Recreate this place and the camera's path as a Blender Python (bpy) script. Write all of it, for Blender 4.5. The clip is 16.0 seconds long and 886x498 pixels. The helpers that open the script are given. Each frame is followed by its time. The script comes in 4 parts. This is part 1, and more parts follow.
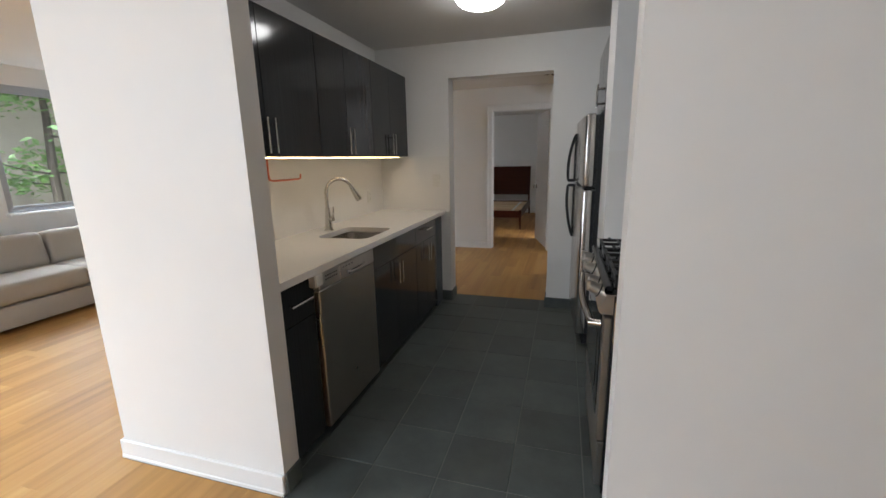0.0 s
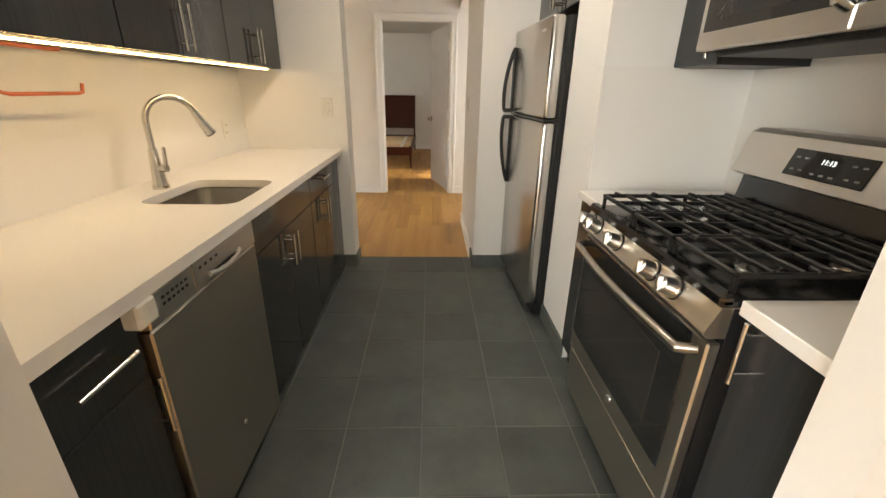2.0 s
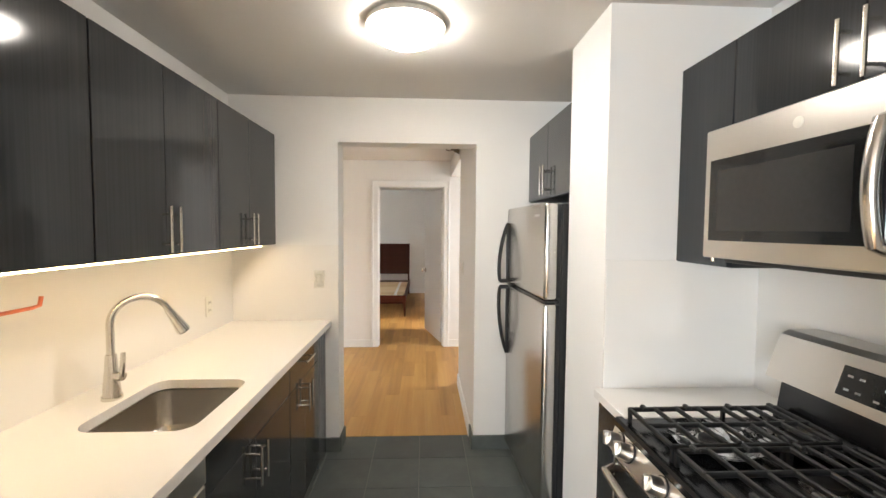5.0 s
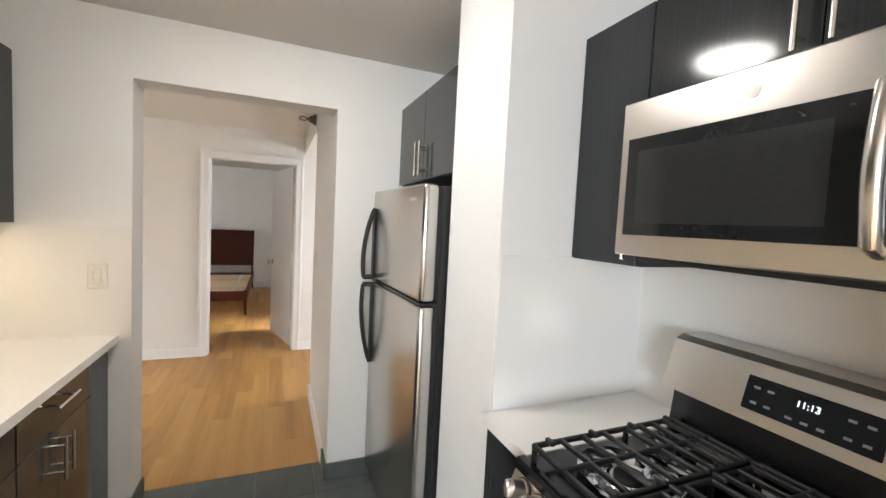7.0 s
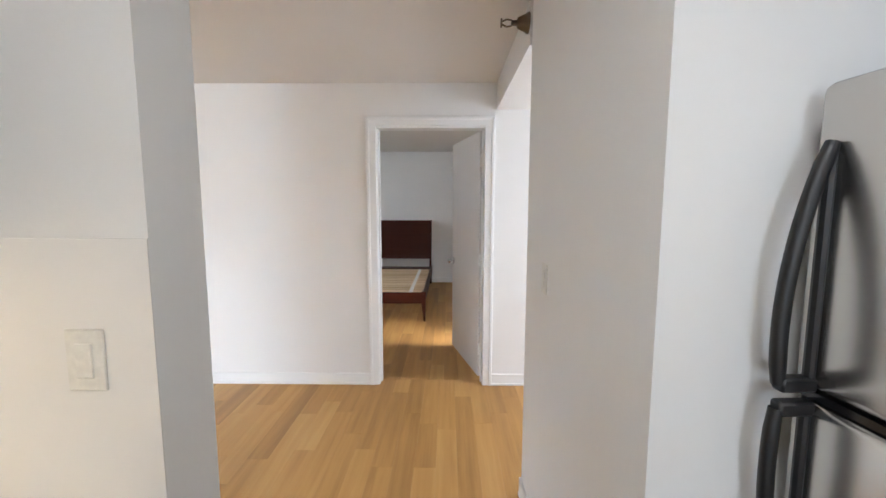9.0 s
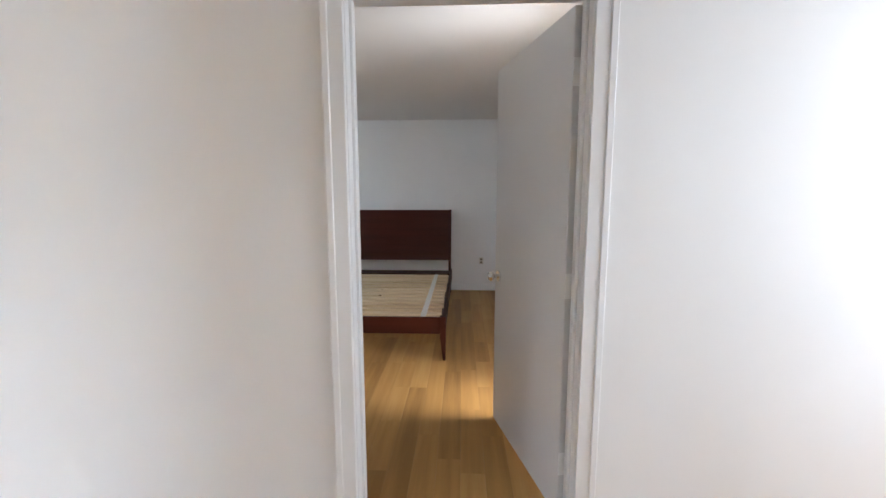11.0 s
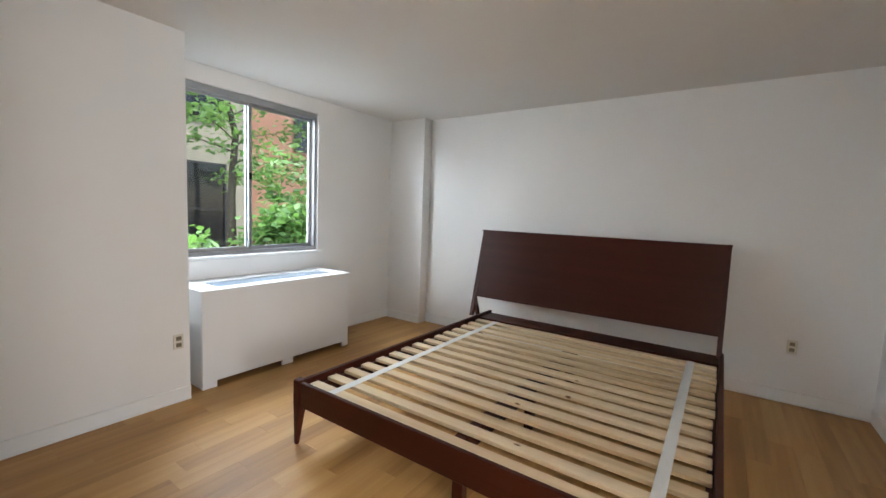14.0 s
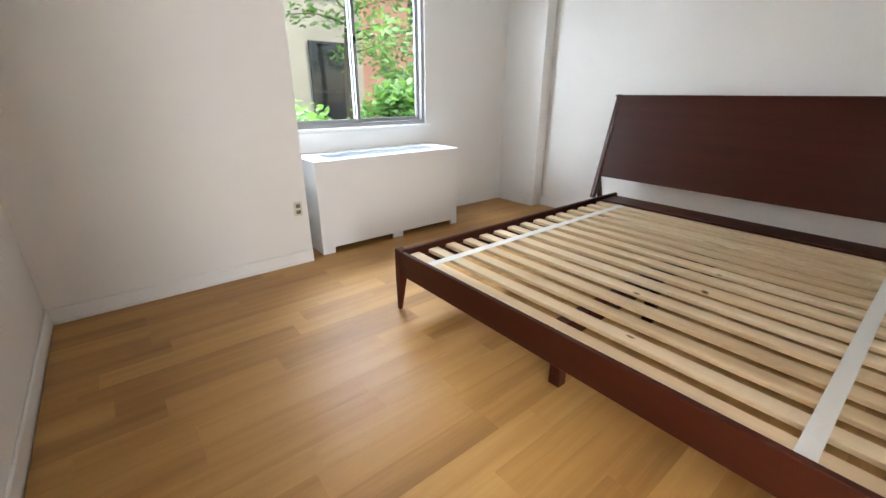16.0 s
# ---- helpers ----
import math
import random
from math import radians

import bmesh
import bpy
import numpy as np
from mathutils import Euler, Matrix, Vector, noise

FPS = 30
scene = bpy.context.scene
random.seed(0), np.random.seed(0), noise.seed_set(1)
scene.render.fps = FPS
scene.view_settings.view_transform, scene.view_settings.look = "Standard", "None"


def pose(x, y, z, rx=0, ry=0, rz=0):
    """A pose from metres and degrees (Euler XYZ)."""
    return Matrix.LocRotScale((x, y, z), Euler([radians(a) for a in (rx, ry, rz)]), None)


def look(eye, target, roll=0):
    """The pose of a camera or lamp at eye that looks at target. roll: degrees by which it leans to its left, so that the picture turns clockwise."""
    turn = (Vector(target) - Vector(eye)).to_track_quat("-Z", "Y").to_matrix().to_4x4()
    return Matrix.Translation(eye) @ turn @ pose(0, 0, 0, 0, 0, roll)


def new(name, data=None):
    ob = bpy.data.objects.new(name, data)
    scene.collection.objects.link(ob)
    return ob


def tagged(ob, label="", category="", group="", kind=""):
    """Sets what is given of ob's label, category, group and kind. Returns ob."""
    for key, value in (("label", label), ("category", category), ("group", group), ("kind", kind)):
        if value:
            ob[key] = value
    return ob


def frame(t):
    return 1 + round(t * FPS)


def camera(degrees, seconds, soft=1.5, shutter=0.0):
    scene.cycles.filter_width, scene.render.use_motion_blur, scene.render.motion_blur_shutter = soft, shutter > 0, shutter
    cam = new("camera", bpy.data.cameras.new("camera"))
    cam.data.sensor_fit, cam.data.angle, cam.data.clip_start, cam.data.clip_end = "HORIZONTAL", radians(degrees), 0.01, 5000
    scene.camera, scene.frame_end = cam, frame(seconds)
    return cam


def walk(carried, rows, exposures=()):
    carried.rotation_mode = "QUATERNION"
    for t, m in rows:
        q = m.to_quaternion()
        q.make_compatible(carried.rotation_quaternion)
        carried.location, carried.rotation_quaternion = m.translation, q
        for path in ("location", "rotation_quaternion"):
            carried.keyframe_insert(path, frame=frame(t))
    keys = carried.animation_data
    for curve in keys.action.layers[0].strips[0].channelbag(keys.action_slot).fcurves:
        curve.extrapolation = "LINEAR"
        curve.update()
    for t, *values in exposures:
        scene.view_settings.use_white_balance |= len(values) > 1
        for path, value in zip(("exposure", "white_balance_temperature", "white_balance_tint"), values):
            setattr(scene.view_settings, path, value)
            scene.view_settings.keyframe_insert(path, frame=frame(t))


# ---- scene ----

cam = camera(95.0, 16.0)
PATH = [
    (0, (1.06, -3.9, 1.368), (0.503, -2.028, 0.937), -1.2),
    (0.5, (0.892, -3.588, 1.347), (0.545, -1.677, 0.869), -0.0),
    (1, (0.709, -3.405, 1.349), (0.57, -1.477, 0.837), -0.5),
    (1.5, (0.617, -3.242, 1.354), (0.615, -1.324, 0.785), -0.2),
    (2, (0.607, -3.123, 1.296), (0.673, -1.262, 0.565), 1.0),
    (2.5, (0.595, -3.099, 1.204), (0.701, -1.293, 0.351), 2.4),
    (3, (0.599, -3.113, 1.202), (0.713, -1.288, 0.392), 2.8),
    (3.5, (0.606, -3.122, 1.283), (0.713, -1.215, 0.689), 2.3),
    (4, (0.608, -3.101, 1.418), (0.682, -1.127, 1.106), 1.4),
    (4.2, (0.614, -3.079, 1.483), (0.653, -1.089, 1.286), 0.9),
    (6.3, (0.572, -2.645, 1.517), (1.293, -0.78, 1.471), 1.5),
    (6.5, (0.599, -2.639, 1.517), (1.44, -0.825, 1.465), 2.1),
    (7, (0.644, -2.477, 1.483), (1.412, -0.635, 1.361), 2.9),
    (7.5, (0.655, -2.126, 1.461), (1.052, -0.171, 1.314), 2.5),
    (8, (0.6, -1.737, 1.436), (0.759, 0.25, 1.269), 1.3),
    (8.5, (0.572, -1.33, 1.448), (0.627, 0.66, 1.25), 0.4),
    (9, (0.572, -0.91, 1.457), (0.547, 1.078, 1.237), 0.1),
    (9.2, (0.537, -0.755, 1.44), (0.515, 1.234, 1.221), -0.1),
    (11.3, (0.421, 1.108, 1.348), (0.287, 3.086, 1.089), -0.0),
    (11.5, (0.431, 1.298, 1.349), (0.247, 3.274, 1.103), 0.2),
    (12, (0.45, 1.627, 1.379), (0.127, 3.585, 1.137), 0.5),
    (12.5, (0.428, 1.97, 1.374), (-0.07, 3.894, 1.153), 0.6),
    (13, (0.362, 2.273, 1.323), (-0.339, 4.141, 1.176), 1.0),
    (13.5, (0.294, 2.505, 1.325), (-0.606, 4.284, 1.172), 1.5),
    (14, (0.211, 2.683, 1.322), (-0.917, 4.325, 1.146), 2.2),
    (14.5, (0.11, 2.819, 1.322), (-1.28, 4.239, 1.091), 2.4),
    (15, (0.077, 2.826, 1.343), (-1.578, 3.908, 1.04), 2.3),
    (15.5, (0.096, 2.881, 1.282), (-1.605, 3.824, 0.815), 1.5),
    (16, (0.12, 2.917, 1.178), (-1.334, 4.087, 0.46), 0.1),
]

# the clip's camera opens up as the kitchen fills the picture
EXPOSURES = [(0, -0.3, 6050, 10), (0.5, -0.2, 6250, 10), (1.0, -0.1, 6900, 10), (1.5, 0.35, 7300, 10), (2.0, 0.75, 7500, 10), (2.5, 0.85, 6750, 10), (3.0, 1.05, 6700, 10),
             (3.5, 1.15, 6750, 10), (4.0, 1.15, 6800, 10), (6.5, 1.1, 6350, 10), (8.0, 0.95, 6200, 10), (8.5, 1.0, 5950, 10), (9.0, 1.0, 5800, 10), (11.5, 0.75, 5750, 10), (12.0, 0.9, 5750, 10), (12.5, 1.0, 6350, 10),
             (13.5, 0.9, 6200, 10), (14.5, 1.15, 6200, 10), (16.0, 1.4, 6250, 10)]
walk(cam, [(t, look(eye, target, roll)) for t, eye, target, roll in PATH], EXPOSURES)

# ---------------------------------------------------------------- light
world = bpy.data.worlds.new("sky")
scene.world = world
world.use_nodes = True
wn = world.node_tree.nodes
sky = wn.new("ShaderNodeTexSky")
sky.sky_type, sky.sun_disc = "NISHITA", False
sky.sun_elevation, sky.sun_rotation = radians(54.6), radians(38.7)
world.node_tree.links.new(sky.outputs[0], wn["Background"].inputs[0])
wn["Background"].inputs[1].default_value = 0.15


def sun_lamp():
    d = bpy.data.lights.new("sun", "SUN")
    d.energy, d.angle, d.color = 3.0, radians(10), (1, 0.95, 0.88)
    ob = new("sun", d)
    ob.matrix_basis = look((0, 0, 20), (-4.0, -5.0, 11))
    return ob


sun_lamp()


def window_light(name, eye, target, w, h, watts, col=(0.85, 0.93, 1.0)):
    d = bpy.data.lights.new(name, "AREA")
    d.shape, d.size, d.size_y, d.energy, d.color = "RECTANGLE", w, h, watts, col
    ob = new(name, d)
    ob.matrix_basis = look(eye, target)
    return ob


# open sky over the garden at west windows, closet and alcove daylight, added entry fill
window_light("daylight_bedroom", (-4.6, 4.68, 3.75), (-2.9, 4.68, 1.4), 2.6, 1.4, 180)
window_light("daylight_bedroom_side", (-4.75, 3.05, 1.9), (-1.2, 6.2, 1.3), 1.7, 2.2, 52)
window_light("daylight_closet", (2.10, 3.0, 1.25), (0, 3.05, 1.15), 0.8, 1.7, 64, (1.0, 0.98, 0.95))
window_light("daylight_living", (-5.6, -0.57, 3.1), (-3.6, -0.57, 1.2), 2.6, 1.6, 380)
window_light("daylight_living_south", (-5.6, -4.0, 3.1), (-3.6, -4.0, 1.2), 2.6, 1.6, 1900)
window_light("daylight_alcove", (3.19, 1.6, 1.5), (0, 1.6, 1.0), 0.9, 1.1, 22, (0.97, 0.98, 1.0))
# unseen fill lamp, added to brighten the entry walls and the range side
window_light("entry_fill", (-1.4, -6.0, 1.5), (0.8, -2.2, 1.2), 1.5, 1.2, 85)


# ---------------------------------------------------------------- materials
def nodes_of(name):
    m = bpy.data.materials.new(name)
    m.use_nodes = True
    t = m.node_tree
    return m, t.nodes, t.links, t.nodes["Principled BSDF"]


def coords(n, l, scale=(1, 1, 1), kind="Object"):
    tc, mp = n.new("ShaderNodeTexCoord"), n.new("ShaderNodeMapping")
    mp.inputs["Scale"].default_value = scale
    l.new(tc.outputs[kind], mp.inputs["Vector"])
    return mp.outputs["Vector"]


def noise_tex(n, l, vec, scale, detail=4, rough=0.6):
    x = n.new("ShaderNodeTexNoise")
    x.inputs["Scale"].default_value, x.inputs["Detail"].default_value, x.inputs["Roughness"].default_value = scale, detail, rough
    l.new(vec, x.inputs["Vector"])
    return x.outputs["Fac"]


def ramp(n, l, fac, stops):
    r = n.new("ShaderNodeValToRGB")
    e = r.color_ramp.elements
    while len(e) < len(stops):
        e.new(0.5)
    for i, (p, c) in enumerate(stops):
        e[i].position, e[i].color = p, (*c, 1)
    l.new(fac, r.inputs["Fac"])
    return r.outputs["Color"]


def bump(n, l, b, height, strength, dist=0.002):
    u = n.new("ShaderNodeBump")
    u.inputs["Strength"].default_value, u.inputs["Distance"].default_value = strength, dist
    l.new(height, u.inputs["Height"])
    l.new(u.outputs["Normal"], b.inputs["Normal"])


def mat_paint(name, col, rough=0.55, grain=90, strength=0.12, vary=0.03):
    m, n, l, b = nodes_of(name)
    v = coords(n, l)
    big = noise_tex(n, l, v, 1.3, 3)
    dark = tuple(c * (1 - vary) for c in col)
    l.new(ramp(n, l, big, [(0.3, dark), (0.7, col)]), b.inputs["Base Color"])
    fine = noise_tex(n, l, v, grain, 3)
    b.inputs["Roughness"].default_value = rough
    bump(n, l, b, fine, strength)
    return m


def mat_wood(name, lo, mid, hi, rough=0.32, along="y", spread=0.35, coat=0.0, knots=False, spec=0.5):
    """Planks: each object takes its own tone and its own stretch of the grain."""
    m, n, l, b = nodes_of(name)
    s = {"x": (0.8, 16, 16), "y": (16, 0.8, 16), "z": (16, 16, 0.8)}[along]
    info = n.new("ShaderNodeObjectInfo")
    geo = n.new("ShaderNodeNewGeometry")
    both = n.new("ShaderNodeMath")
    both.operation = "ADD"
    l.new(info.outputs["Random"], both.inputs[0])
    l.new(geo.outputs["Random Per Island"], both.inputs[1])
    off = n.new("ShaderNodeVectorMath")
    off.operation = "MULTIPLY_ADD"
    comb = n.new("ShaderNodeCombineXYZ")
    for i in range(3):
        l.new(both.outputs[0], comb.inputs[i])
    l.new(comb.outputs[0], off.inputs[0])
    off.inputs[1].default_value = (37, 53, 29)
    l.new(coords(n, l, s), off.inputs[2])
    g = noise_tex(n, l, off.outputs[0], 1.0, 6, 0.62)
    fine = noise_tex(n, l, off.outputs[0], 5.0, 3, 0.7)
    fr = n.new("ShaderNodeMath")
    fr.operation = "FRACT"
    l.new(both.outputs[0], fr.inputs[0])
    mixv = n.new("ShaderNodeMath")
    mixv.operation = "MULTIPLY_ADD"
    l.new(fr.outputs[0], mixv.inputs[0])
    mixv.inputs[1].default_value = spread
    l.new(g, mixv.inputs[2])
    sub = n.new("ShaderNodeMath")
    sub.operation = "SUBTRACT"
    l.new(mixv.outputs[0], sub.inputs[0])
    sub.inputs[1].default_value = spread / 2
    tone = ramp(n, l, sub.outputs[0], [(0.2, lo), (0.5, mid), (0.85, hi)])
    if knots:
        vo = n.new("ShaderNodeTexVoronoi")
        vo.inputs["Scale"].default_value = 1.0
        shift = n.new("ShaderNodeVectorMath")
        shift.operation = "MULTIPLY_ADD"
        l.new(comb.outputs[0], shift.inputs[0])
        shift.inputs[1].default_value = (31, 17, 0)
        l.new(coords(n, l, (2.6, 6.0, 6.0)), shift.inputs[2])
        l.new(shift.outputs[0], vo.inputs["Vector"])
        mk = n.new("ShaderNodeMix")
        mk.data_type, mk.blend_type = "RGBA", "MULTIPLY"
        mk.inputs["Factor"].default_value = 1.0
        l.new(tone, mk.inputs["A"])
        l.new(ramp(n, l, vo.outputs["Distance"], [(0.03, (0.25, 0.16, 0.1)), (0.055, (1, 1, 1)), (1.0, (1, 1, 1))]), mk.inputs["B"])
        tone = mk.outputs["Result"]
    l.new(tone, b.inputs["Base Color"])
    b.inputs["Roughness"].default_value = rough
    b.inputs["Specular IOR Level"].default_value = spec
    b.inputs["Coat Weight"].default_value, b.inputs["Coat Roughness"].default_value = coat, 0.2
    bump(n, l, b, fine, 0.08, 0.001)
    return m


def mat_slate():
    m, n, l, b = nodes_of("slate")
    info = n.new("ShaderNodeObjectInfo")
    v = coords(n, l, (1, 1, 1))
    off = n.new("ShaderNodeVectorMath")
    off.operation = "ADD"
    l.new(v, off.inputs[0])
    l.new(info.outputs["Location"], off.inputs[1])
    big = noise_tex(n, l, off.outputs[0], 5, 6, 0.65)
    mix = n.new("ShaderNodeMath")
    mix.operation = "MULTIPLY_ADD"
    l.new(info.outputs["Random"], mix.inputs[0])
    mix.inputs[1].default_value = 0.2
    l.new(big, mix.inputs[2])
    l.new(ramp(n, l, mix.outputs[0], [(0.35, (0.050, 0.058, 0.055)), (0.62, (0.078, 0.090, 0.085)), (0.95, (0.125, 0.138, 0.13))]), b.inputs["Base Color"])
    rr = ramp(n, l, big, [(0.3, (0.42,) * 3), (0.7, (0.62,) * 3)])
    l.new(rr, b.inputs["Roughness"])
    fine = noise_tex(n, l, off.outputs[0], 28, 6, 0.6)
    bump(n, l, b, fine, 0.25, 0.003)
    return m


def mat_lacquer(name, col, rough=0.1, streak=0.14):
    """Dark glossy laminate with a fine upright grain."""
    m, n, l, b = nodes_of(name)
    v = coords(n, l, (130, 130, 1.5))
    g = noise_tex(n, l, v, 1.0, 4, 0.6)
    l.new(ramp(n, l, g, [(0.3, tuple(c * (1 - streak) for c in col)), (0.75, tuple(c * (1 + streak) for c in col))]), b.inputs["Base Color"])
    b.inputs["Roughness"].default_value = rough
    b.inputs["Specular IOR Level"].default_value = 0.3
    return m


def mat_metal(name, col, rough=0.28, brushed=(4, 4, 300)):
    m, n, l, b = nodes_of(name)
    g = noise_tex(n, l, coords(n, l), 3, 3, 0.6)
    l.new(ramp(n, l, g, [(0.3, tuple(c * 0.96 for c in col)), (0.7, col)]), b.inputs["Base Color"])
    b.inputs["Metallic"].default_value = 1
    b.inputs["Roughness"].default_value = rough
    return m


def mat_plain(name, col, rough=0.5, metal=0.0, grain=60, vary=0.12):
    m, n, l, b = nodes_of(name)
    g = noise_tex(n, l, coords(n, l), grain, 3)
    l.new(ramp(n, l, g, [(0.3, tuple(c * (1 - vary) for c in col)), (0.7, col)]), b.inputs["Base Color"])
    b.inputs["Roughness"].default_value, b.inputs["Metallic"].default_value = rough, metal
    return m


def mat_glow(name, col, strength):
    m, n, l, b = nodes_of(name)
    b.inputs["Base Color"].default_value = (*col, 1)
    b.inputs["Emission Color"].default_value = (*col, 1)
    b.inputs["Emission Strength"].default_value = strength
    return m


def mat_glass(name="glass"):
    m, n, l, b = nodes_of(name)
    b.inputs["Base Color"].default_value = (0.97, 0.99, 0.98, 1)
    b.inputs["Roughness"].default_value, b.inputs["Transmission Weight"].default_value, b.inputs["IOR"].default_value = 0.0, 1.0, 1.45
    return m


WALL = mat_paint("wall_paint", (0.80, 0.79, 0.77))
CEIL = mat_paint("ceiling_paint", (0.72, 0.70, 0.67), 0.8, 60, 0.2)
TRIM = mat_paint("trim_paint", (0.82, 0.82, 0.81), 0.35, 40, 0.05)
DOORP = mat_paint("door_paint", (0.66, 0.65, 0.64), 0.38, 70, 0.06)
SPLASH = mat_paint("splash_panel", (0.82, 0.80, 0.77), 0.22, 30, 0.02)
QUARTZ = mat_paint("quartz", (0.84, 0.82, 0.79), 0.2, 25, 0.01, 0.04)
OAK = mat_wood("oak_planks", (0.30, 0.15, 0.042), (0.43, 0.228, 0.066), (0.53, 0.31, 0.105), 0.42, "y", 0.42, spec=0.35)
BEDWOOD = mat_wood("dark_stained_wood", (0.036, 0.0075, 0.0035), (0.05, 0.0105, 0.005), (0.066, 0.0145, 0.007), 0.4, "x", 0.1, spec=0.22)
PINE = mat_wood("pine", (0.56, 0.40, 0.23), (0.70, 0.54, 0.34), (0.80, 0.66, 0.47), 0.55, "x", 0.3, knots=True)
SLATE = mat_slate()
GROUT = mat_plain("grout", (0.19, 0.19, 0.18), 0.9)
CABINET = mat_lacquer("cabinet_laminate", (0.031, 0.033, 0.035))
CABBOX = mat_plain("cabinet_box", (0.03, 0.03, 0.032), 0.4)
FILLER = mat_lacquer("grey_filler", (0.09, 0.1, 0.11), 0.25)
STEEL = mat_metal("brushed_steel", (0.54, 0.52, 0.49), 0.25)
STEELH = mat_metal("brushed_steel_level", (0.60, 0.57, 0.53), 0.3, (4, 4, 500))
DWSTEEL = mat_metal("dishwasher_steel", (0.46, 0.43, 0.38), 0.36)
NICKEL = mat_metal("nickel", (0.68, 0.65, 0.60), 0.2, (30, 30, 30))
CHROME = mat_metal("chrome", (0.75, 0.75, 0.75), 0.1, (20, 20, 20))
BLACK = mat_plain("black_enamel", (0.006, 0.006, 0.007), 0.18)
BLACKP = mat_plain("black_plastic", (0.008, 0.008, 0.009), 0.45)
IRON = mat_plain("cast_iron", (0.011, 0.011, 0.011), 0.5, 0, 200, 0.3)
SCREEN = mat_plain("dark_glass", (0.015, 0.016, 0.017), 0.06)
WINTINT = mat_plain("oven_window", (0.03, 0.03, 0.03), 0.08)
COPPER = mat_plain("copper_coat", (0.62, 0.16, 0.08), 0.35, 0.3)
ALU = mat_metal("window_aluminium", (0.46, 0.47, 0.48), 0.4, (40, 40, 4))
GLASS = mat_glass()
PLASTIC = mat_plain("white_plastic", (0.76, 0.74, 0.68), 0.35)
SOCKET = mat_plain("aged_socket", (0.22, 0.18, 0.12), 0.4)
IVORY = mat_plain("ivory_plate", (0.68, 0.64, 0.54), 0.4)
STRAP = mat_plain("white_webbing", (0.80, 0.80, 0.78), 0.8, 0, 300)
FABRIC = mat_paint("sofa_fabric", (0.40, 0.36, 0.31), 0.95, 400, 0.6, 0.1)
GRILLE = mat_plain("grille", (0.42, 0.48, 0.55), 0.5)
HVAC = mat_paint("hvac_enamel", (0.80, 0.80, 0.80), 0.4, 60, 0.04)
BRONZE = mat_plain("bronze", (0.16, 0.13, 0.10), 0.35, 0.8)
FOIL = mat_metal("foil", (0.75, 0.75, 0.76), 0.18)
LED = mat_glow("led", (1.0, 0.74, 0.38), 9.0)
DOME = mat_glow("dome_glow", (1.0, 0.95, 0.88), 30.0)
DIGITS = mat_glow("digits", (0.85, 0.95, 1.0), 1.2)
KEYPRINT = mat_plain("key_print", (0.24, 0.25, 0.25), 0.6)
STUCCO = mat_paint("stucco", (0.46, 0.41, 0.31), 0.95, 20, 0.4, 0.25)
BRICKS = mat_paint("rendered_brick", (0.50, 0.26, 0.17), 0.95, 20, 0.4, 0.25)
SOIL = mat_paint("soil", (0.10, 0.085, 0.06), 0.95, 14, 0.6, 0.4)
BARK = mat_paint("bark", (0.09, 0.07, 0.05), 0.95, 40, 0.8, 0.4)
FENCE = mat_plain("dark_iron", (0.03, 0.03, 0.03), 0.6)


def mat_leaf():
    m, n, l, b = nodes_of("leaf")
    geo = n.new("ShaderNodeNewGeometry")
    l.new(ramp(n, l, geo.outputs["Random Per Island"], [(0.0, (0.09, 0.18, 0.06)), (0.5, (0.19, 0.33, 0.12)), (1.0, (0.33, 0.46, 0.21))]), b.inputs["Base Color"])
    b.inputs["Roughness"].default_value = 0.5
    b.inputs["Subsurface Weight"].default_value = 0.0
    tr = n.new("ShaderNodeBsdfTranslucent")
    tr.inputs["Color"].default_value = (0.25, 0.5, 0.08, 1)
    mix = n.new("ShaderNodeMixShader")
    mix.inputs["Fac"].default_value = 0.4
    l.new(b.outputs[0], mix.inputs[1])
    l.new(tr.outputs[0], mix.inputs[2])
    l.new(mix.outputs[0], n["Material Output"].inputs["Surface"])
    return m


LEAF = mat_leaf()


# ---------------------------------------------------------------- mesh helpers
def bx(x0, x1, y0, y1, z0, z1, bev=0.0, bm=None, seg=1):
    own = bmesh.new()
    r = bmesh.ops.create_cube(own, size=1)
    m = Matrix.Translation(((x0 + x1) / 2, (y0 + y1) / 2, (z0 + z1) / 2)) @ Matrix.Diagonal((abs(x1 - x0), abs(y1 - y0), abs(z1 - z0), 1))
    bmesh.ops.transform(own, matrix=m, verts=r["verts"])
    if bev:
        bmesh.ops.bevel(own, geom=own.edges[:], offset=bev, segments=seg, affect="EDGES", profile=0.5)
    return merge(bm, own)


def merge(bm, own):
    if bm is None:
        return own
    tmp = bpy.data.meshes.new("tmp")
    own.to_mesh(tmp)
    own.free()
    bm.from_mesh(tmp)
    bpy.data.meshes.remove(tmp)
    return bm


def cyl(p0, p1, r, bm=None, seg=14, r2=None):
    own = bmesh.new()
    p0, p1 = Vector(p0), Vector(p1)
    d = p1 - p0
    bmesh.ops.create_cone(own, cap_ends=True, segments=seg, radius1=r, radius2=r if r2 is None else r2, depth=d.length,
                          matrix=Matrix.Translation((p0 + p1) / 2) @ d.to_track_quat("Z", "Y").to_matrix().to_4x4())
    return merge(bm, own)


